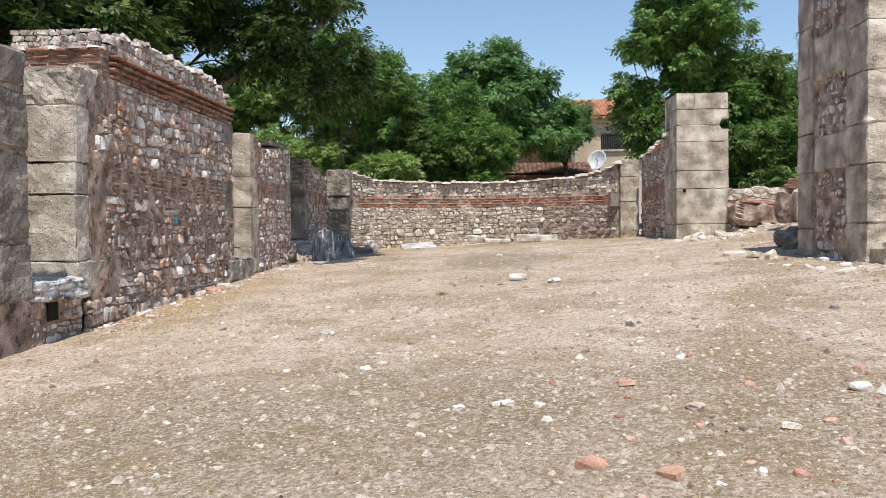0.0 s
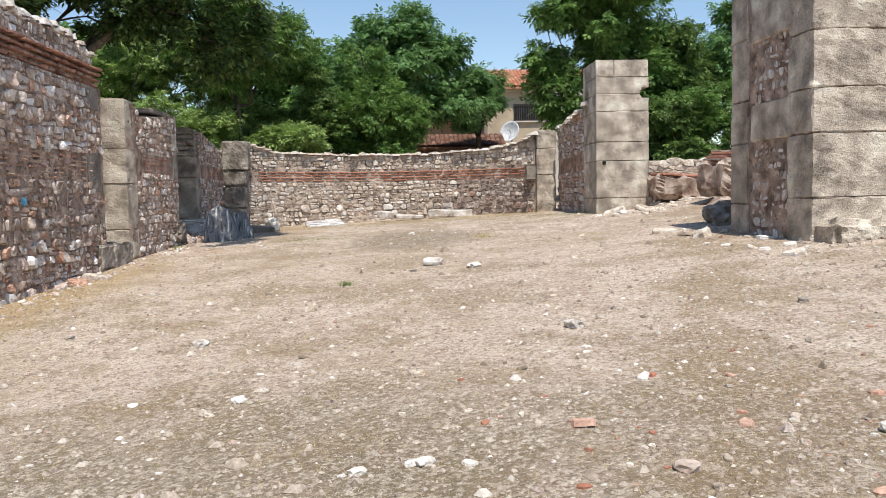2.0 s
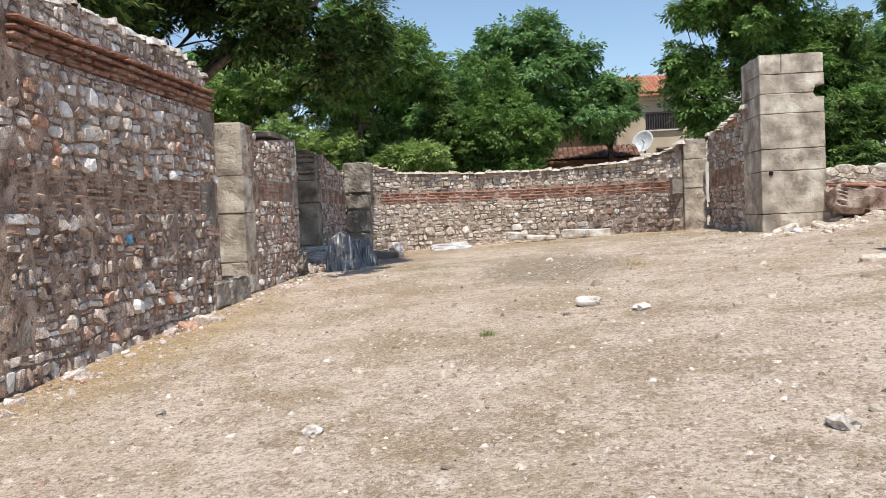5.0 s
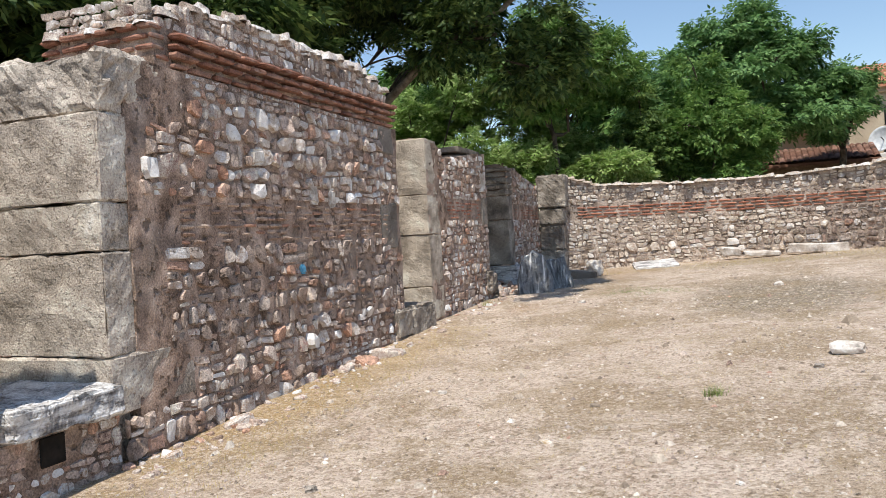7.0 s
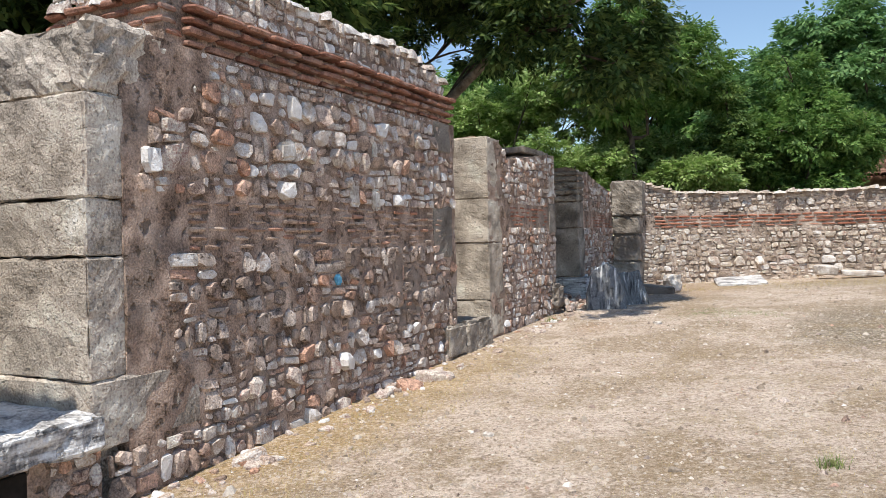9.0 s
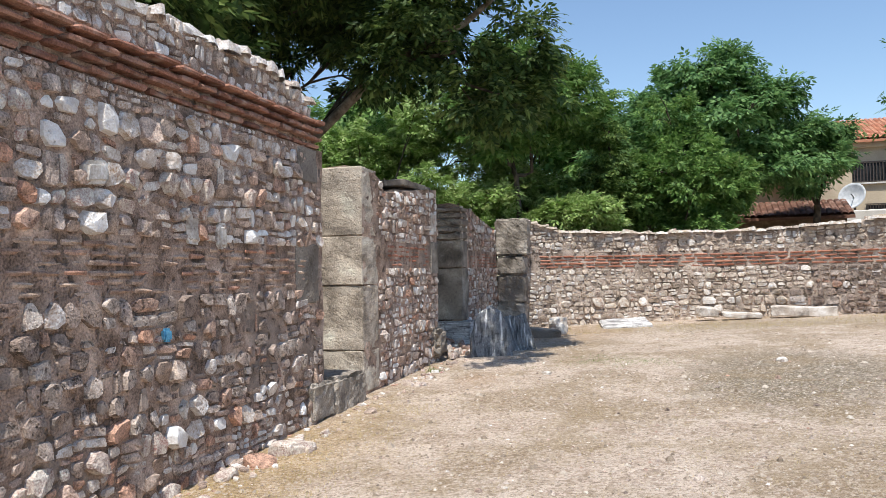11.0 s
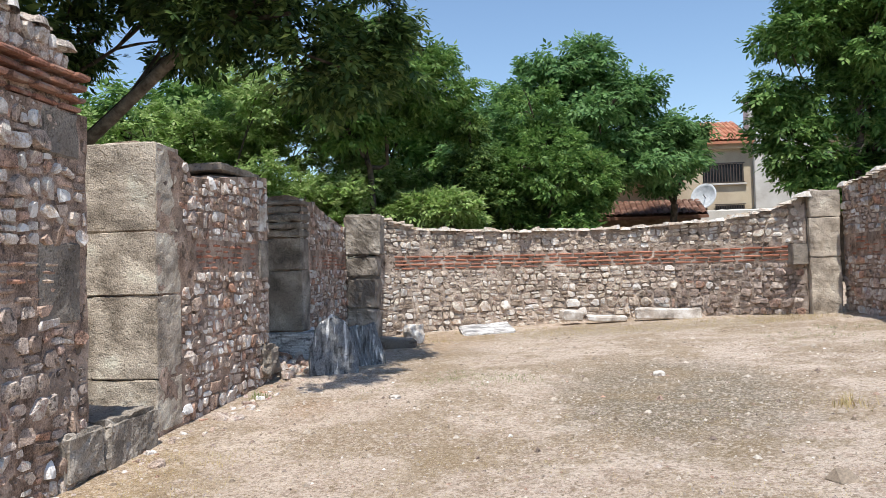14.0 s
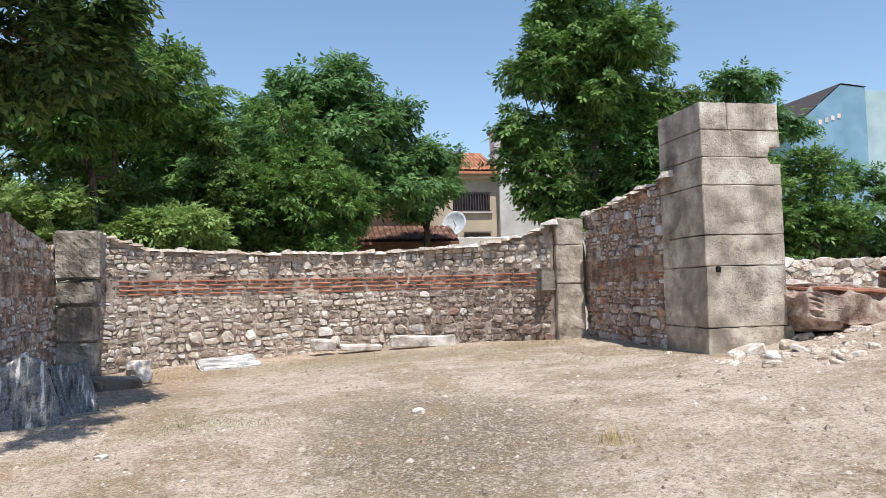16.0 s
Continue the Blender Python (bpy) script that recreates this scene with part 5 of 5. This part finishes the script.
child("roof", mesh("roof", [(60.2, 94.9, 20.95), (68, 94.9, 27.25), (71.8, 94.9, 26.95), (71.8, 112, 26.95), (68, 112, 27.25), (60.2, 112, 20.95)], [(0, 1, 4, 5), (1, 2, 3, 4)], M_IRON), blue)
box_at("wall", blue, 71.6, 84, 95.5, 112, 1, 26.6, M_TEAL, "paler blue front")
for i in range(4):
    box_at("window", blue, 64.6 + i * 0.9, 65.1 + i * 0.9, 94.93, 95.0, 21.9 + i * 0.28, 22.5 + i * 0.28, M_WHITEWASH, "small white vent window", 0.0)

teal = thing("teal_house", "small pale teal building glimpsed between trees", "building", at=(17.6, 58, 1))
box_at("wall", teal, 15.6, 22.5, 58, 62, 1, 8.6, M_TEAL, "pale teal wall")
box_at("window", teal, 18.2, 19.4, 57.93, 58.0, 6.6, 7.6, M_DARK, "", 0.0)

low = straight((8.6, 30.5, 0), (1, 0, 0))
lowwall = wall_body("wall_13", low, 22, 0.5, lambda u: 1.0, lambda u: 2.75, M_MORTAR2, label="low rubble boundary wall before the hedge")
lay_stones(lowwall, low, pack(22, 2.75, [(0.14, 0.9), (0.1, 1.4)], 150, 1.5, 0.94, lambda u, v, r: v > 1.3), M_PALE, 151, near=None)

# ---- fallen masonry ----
def boulder(name, label, category, at, size, mat, seed, turn=0, cuts=5, amp=0.3, group=""):
    rng = random.Random(seed)
    off = Vector((rng.uniform(0, 50), rng.uniform(0, 50), rng.uniform(0, 50)))
    bm = bmesh.new()
    bmesh.ops.create_icosphere(bm, subdivisions=cuts if cuts < 5 else 4, radius=0.5)
    for v in bm.verts:
        d = v.co.normalized()
        k = (abs(d.x) ** 4 + abs(d.y) ** 4 + abs(d.z) ** 4) ** -0.25
        p = d * 0.5 * k
        p *= 1 + amp * noise.noise(d * 1.6 + off) + amp * 0.5 * noise.noise(d * 4.5 + off) + amp * 0.25 * noise.noise(Vector((d.x * 5, d.y * 5, d.z * 14)) + off)
        v.co = Vector((p.x * size[0], p.y * size[1], (p.z + 0.42) * size[2]))
    ob = thing(name, label, category, group, at=at, data=from_bm(name, bm, mat))
    ob.rotation_euler = (0, 0, radians(turn))
    return ob


M_CHUNK = shader("brick_masonry", [(0.32, (0.22, 0.125, 0.09)), (0.5, (0.37, 0.285, 0.23)), (0.66, (0.48, 0.41, 0.345))], 0.95, 3.5, 30, 1.0, tint=0.5)
def masonry_chunk(label, x, y, w, d, h, tilt, turn, seed, layers):
    """A fallen lump of wall: a mortared body with broken brick courses on it."""
    rng = random.Random(seed)
    z = ground_z(x, y) - 0.05
    ob = thing("masonry_chunk", label, "masonry")
    ob.matrix_basis = pose(x, y, z, tilt[0], tilt[1], turn)
    body = new("body", rough_box("body", (w, d, h * (0.72 if layers else 1.0)), M_CHUNK, 12, 0.07, 0.10, seed, 0.35))
    body.parent = ob
    for i in range(layers):
        k = 1 - 0.05 * i
        c = new("brick_course", rough_box("brick_course", (w * k * rng.uniform(0.82, 0.98), d * k * rng.uniform(0.8, 0.95), 0.06), M_BRICK["object"] if i % 2 == 0 else M_CHUNK, 7, 0.02, 0.02, seed + i + 1))
        c.parent = ob
        c.location = (rng.uniform(-0.06, 0.06), rng.uniform(-0.06, 0.06), h * 0.66 + i * 0.058)
    return ob


masonry_chunk("fallen chunk of brick and mortar masonry", 8.35, 22.9, 1.9, 1.3, 1.0, (0, 4), 6, 301, 2)
masonry_chunk("fallen chunk of brick masonry split by cracks", 10.5, 22.4, 2.1, 1.4, 0.95, (3, -5), -8, 311, 2)
masonry_chunk("tilted block of layered brick masonry", 8.9, 19.9, 2.1, 1.5, 1.15, (4, 7), 10, 321, 6)
for i, (x, y, s_) in enumerate(((6.75, 16.2, 0.6), (7.1, 16.7, 0.7), (6.5, 15.6, 0.42))):
    boulder("rock", "pale broken rock beside the great pier", "rock", (x, y, ground_z(x, y) - 0.03), (s_, s_ * 0.8, s_ * 0.7), M_GREYSTONE if i != 1 else M_CHUNK, 5 + i, 40 * i, 3, 0.45, "rocks by the pier")


def slab(label, x, y, z, w, d, h, tilt, lean, turn, mat, seed, name="marble_slab", cat="slab", amp=0.015, group="", taper=0.0, slant=0.0):
    ob = thing(name, label, cat, group, data=rough_box(name, (w, d, h), mat, 7, amp, 0.02, seed, 0.06 if h > w * 0.6 else 0.0))
    for v in ob.data.vertices:
        t = v.co.z / h
        v.co.x = v.co.x * (1 - taper * t) - slant * t
        v.co.z *= 1 - 0.45 * taper * max(0.0, v.co.x / w)
    ob.matrix_basis = pose(x, y, z, tilt, lean, turn)
    return ob


def plate(label, at, tilt, lean, turn, low, high, left, right, top, thick, seed, flutes=0.0, name="marble_slab"):
    """A broken standing slab. low, high: its foot's two ends; left, right: how the sides run in, top: height, each over 0 to 1."""
    off = Vector((seed * 3.1, seed * 1.7, 0))
    nx, nz = 44, 16
    verts, faces = [], []
    for face in (-1, 1):
        for j in range(nz + 1):
            for i in range(nx + 1):
                t, k = j / nz, i / nx
                a, b = left(t), right(t)
                x, z = low + (high - low) * (a + (b - a) * k), top(k) * t
                p = Vector((x, face * thick / 2, z)) + off
                x += 0.03 * noise.noise(p * 4) * (k in (0, 1))
                z += 0.05 * noise.noise(p * 5) * (j == nz)
                y = face * thick / 2 * (1 + 0.35 * noise.noise(p * 2.5) + 0.2 * noise.noise(p * 9))
                if face < 0:
                    y += flutes * abs(math.cos(k * math.pi * 7))
                if i in (0, nx) or j == nz:
                    y -= face * thick * 0.16
                verts.append((x, y, z))
    w, back = nx + 1, (nx + 1) * (nz + 1)
    for j in range(nz):
        for i in range(nx):
            q = j * w + i
            faces += [(q, q + 1, q + w + 1, q + w), (back + q, back + q + w, back + q + w + 1, back + q + 1)]
        for i in (0, nx):
            q = j * w + i
            faces.append((q, q + w, back + q + w, back + q) if i == 0 else (q, back + q, back + q + w, q + w))
    for i in range(nx):
        q = nz * w + i
        faces += [(q, q + 1, back + q + 1, back + q), (i, back + i, back + i + 1, i + 1)]
    ob = thing(name, label, "slab", data=mesh(name, verts, faces, M_MARBLE, True))
    ob.matrix_basis = pose(*at, tilt, lean, turn)
    return ob


plate("broken blue-grey marble slab leaning on the wall", (-4.47, 22.5, 0.36), -16, 2, 20, -0.46, 0.46, profile([(0, 0.0), (0.55, 0.07), (0.85, 0.14), (1.0, 0.24)]), profile([(0, 1.0), (0.5, 0.88), (1.0, 0.68)]),
      profile([(0, 0.95), (0.5, 1.06), (1.0, 0.98)]), 0.3, 11)
plate("fluted grey marble fragment leaning on the wall", (-4.08, 23.45, 0.4), -20, 6, 34, -0.3, 0.36, profile([(0, 0.12), (1.0, -0.18)]), profile([(0, 1.0), (1.0, 0.66)]),
      profile([(0, 0.74), (1.0, 0.86)]), 0.24, 12, 0.035)
slab("flat pale marble slab lying on the ground", -2.25, 28.5, 0.60, 1.25, 0.95, 0.14, 10, -4, 14, M_SILL, 13)
slab("long pale marble block against the curved wall", 2.25, 29.55, 0.80, 1.6, 0.36, 0.28, 0, 1, -5, M_MARBLE_PALE, 14)
slab("pale broken marble block by the curved wall", -0.15, 29.7, 0.82, 0.55, 0.4, 0.24, 4, 6, 20, M_MARBLE_PALE, 15)
slab("thin pale marble strip by the curved wall", 0.72, 29.65, 0.78, 1.0, 0.36, 0.14, 3, 2, 8, M_MARBLE_PALE, 16)
slab("low grey stone beside the apse's pier", -4.1, 25.9, 0.48, 0.95, 0.5, 0.26, 2, 3, 20, M_GREYSTONE, 17, "stone_block", "stone")
boulder("white_rock", "angular white rock beside the apse's pier", "rock", (-3.75, 26.6, ground_z(-3.75, 26.6) + 0.0), (0.45, 0.4, 0.48), M_MARBLE_PALE, 18, 20, 3)
for i, (x, y, s) in enumerate(((0.96, 13.92, 0.36), (1.56, 13.25, 0.24), (0.62, 13.3, 0.13), (0.69, 20.95, 0.2), (-2.97, 20.13, 0.16), (0.2, 5.4, 0.11), (4.13, 8.26, 0.14), (2.0, 8.3, 0.2), (1.81, 5.0, 0.14), (2.95, 5.16, 0.16), (-0.74, 6.96, 0.12), (-1.54, 9.0, 0.2), (-3.13, 9.8, 0.12), (-3.16, 12.67, 0.12), (0.55, 5.43, 0.12))):
    boulder("loose_stone", "pale loose stone on the gravel", "stone", (x, y, ground_z(x, y) - 0.01), (s * 0.9, s * 0.7, s * 0.4), M_CHUNK if i == 8 else (M_GREYSTONE if i in (2, 6, 12) else M_MARBLE_PALE), 60 + i, i * 40, 2, 0.35, "loose stones")


# ---- pebbles, straw, tufts ----
def scatter(name, label, n, box, size, mats, seed, dens=None, lift=0.0):
    rng = random.Random(seed)
    vv, ff = [], []
    while n > 0:
        x, y = rng.uniform(box[0], box[1]), rng.uniform(box[2], box[3])
        if dens and rng.random() > dens(x, y):
            n -= 0.2
            continue
        n -= 1
        s = size * math.exp(rng.gauss(0, 0.5))
        m = Matrix.Translation((x, y, ground_z(x, y) + s * 0.15)) @ pose(0, 0, 0, rng.uniform(-20, 20), rng.uniform(-20, 20), rng.uniform(0, 360)) @ Matrix.Diagonal((s, s * rng.uniform(0.55, 0.9), s * rng.uniform(0.35, 0.6), 1))
        vs, fs = SHAPES[rng.randrange(20)]
        o = len(vv)
        vv += [m @ Vector(p) for p in vs]
        ff += [tuple(o + q for q in f) for f in fs]
    tagged(new(name, mesh(name, vv, ff, mats)), label, "gravel", kind="stuff")


M_GRIT = shader("grit", [(0.0, (0.20, 0.155, 0.115)), (0.3, (0.36, 0.295, 0.23)), (0.6, (0.43, 0.36, 0.29)), (0.9, (0.50, 0.43, 0.355)), (1.0, (0.58, 0.52, 0.45))], 0.95, 20, 60, 0.3, "island", 0.4)


def chips(name, label, n, box, size, mat, seed, dens=None):
    """Very small stones, eight facets each."""
    rng = random.Random(seed)
    vv, ff = [], []
    while n > 0:
        n -= 1
        x, y = rng.uniform(box[0], box[1]), box[2] + (box[3] - box[2]) * rng.random() ** 1.6
        s = size * math.exp(rng.gauss(0, 0.6))
        a, z = rng.uniform(0, 6.28), ground_z(x, y)
        c, d = math.cos(a) * s, math.sin(a) * s
        k, h = rng.uniform(0.5, 0.9), s * rng.uniform(0.4, 0.8)
        o = len(vv)
        vv += [(x + c, y + d, z), (x - d * k, y + c * k, z), (x - c, y - d, z), (x + d * k, y - c * k, z), (x + c * 0.3, y + d * 0.3, z + h), (x - c * 0.4, y - d * 0.4, z + h * 0.9)]
        ff += [(o, o + 1, o + 4), (o + 1, o + 5, o + 4), (o + 1, o + 2, o + 5), (o + 2, o + 3, o + 5), (o + 3, o + 4, o + 5), (o + 3, o, o + 4)]
    tagged(new(name, mesh(name, vv, ff, mat)), label, "gravel", kind="stuff")


near_dens = lambda x, y: clampf(1.1 - y / 15.0)
scatter("pebbles", "pale loose pebbles strewn over the ground", 1100, (-5.0, 7.5, 1.5, 28), 0.015, M_GRIT, 200, near_dens)
scatter("gravel", "white gravel chips strewn over the ground", 70, (-4.5, 6.5, 2.0, 24), 0.015, M_WHITE["island"], 201, near_dens)
scatter("brick_bits", "red brick fragments strewn over the ground", 70, (0.3, 5.0, 2.0, 8), 0.019, M_BRICK["island"], 202, near_dens)
chips("fine_gravel", "fine pale gravel over the whole ground", 48000, (-5.0, 8.5, 1.0, 27), 0.0105, M_GRIT, 210)
chips("fine_gravel", "fine white gravel over the whole ground", 5000, (-5.0, 8.5, 1.0, 24), 0.009, M_PALE["island"], 211)
chips("fine_gravel", "fine brown gravel over the whole ground", 12000, (-5.0, 8.5, 1.0, 22), 0.010, M_MUD["island"], 212)
scatter("flat_stones", "flat pale stones strewn over the ground", 600, (-4.6, 6.5, 2.2, 20), 0.02, M_PALE["island"], 206, near_dens)
scatter("brick_bits", "larger red brick fragments in the gravel", 22, (1.0, 3.6, 3.6, 6.4), 0.038, M_POTSHERD, 207)
scatter("wall_debris", "stone rubble along the great pier's foot", 130, (5.2, 8.4, 10.6, 15.6), 0.07, M_PALE["island"], 203)
scatter("wall_debris", "stone rubble along the tall pier's foot", 110, (5.6, 9.5, 20.6, 22.6), 0.07, M_PALE["island"], 204)
scatter("wall_debris", "small stones along the side wall's foot", 160, (-5.25, -4.75, 10, 22), 0.045, M_RUB["island"], 205)


def grass(name, label, spots, per, height, mat, seed, spread, flat=1.0):
    rng = random.Random(seed)
    vv, ff = [], []
    for x0, y0 in spots:
        for _ in range(per):
            x, y = rng.gauss(x0, spread), rng.gauss(y0, spread)
            z, h, a = ground_z(x, y), height * rng.uniform(0.5, 1.4), rng.uniform(0, 6.28)
            lean, w = rng.uniform(0.2, 0.9) * h * flat, 0.003 + 0.012 * height
            dx, dy = math.cos(a), math.sin(a)
            o = len(vv)
            vv += [(x - dy * w, y + dx * w, z - 0.01), (x + dy * w, y - dx * w, z - 0.01), (x + dx * lean, y + dy * lean, z + h)]
            ff.append((o, o + 1, o + 2))
    tagged(new(name, mesh(name, vv, ff, mat)), label, "grass", kind="stuff")


gr = random.Random(77)
grass("dry_grass", "short dry yellow grass along the wall", [(gr.uniform(-5.1, -3.9), gr.uniform(9.5, 17.5)) for _ in range(420)], 9, 0.035, M_STRAW, 1, 0.14)
grass("dry_grass", "short dry straw strewn over the ground", [(gr.uniform(-4.5, 6.5), 1.5 + 18 * gr.random() ** 1.5) for _ in range(3600)], 14, 0.018, M_STRAW, 2, 0.3, 3.0)
grass("dry_grass", "dry grass before the curved wall", [(gr.uniform(-4.2, 5.6), gr.uniform(26.5, 29.2)) for _ in range(420)], 9, 0.06, M_STRAW, 3, 0.16)
grass("weeds", "patch of half-green low weeds", [(gr.gauss(-2.0, 0.55), gr.gauss(21.6, 0.5)) for _ in range(90)], 14, 0.035, M_SPRIG, 4, 0.12)
grass("weeds", "low green weeds by the tall pier", [(gr.uniform(3.0, 6.5), gr.uniform(22.3, 25.5)) for _ in range(60)], 12, 0.06, M_SPRIG, 5, 0.14)
grass("grass_tuft", "small green plant growing in the gravel", [(-0.35, 12.31)], 120, 0.075, M_SPRIG, 6, 0.05)
grass("grass_tuft", "small dry grass tuft in the gravel", [(2.2, 18.3)], 90, 0.13, M_STRAW, 7, 0.12)
grass("grass_tuft", "small weed at the wall's foot", [(-5.0, 20.4)], 70, 0.12, M_SPRIG, 8, 0.07)
thing("paint_mark", "small blue paint blotch on the rubble wall", "paint mark", at=(X1 + 0.03, 13.45, 1.52), data=rough_box("paint_mark", (0.05, 0.11, 0.12), M_SLATE, 2, 0.02, 0.02, 3))
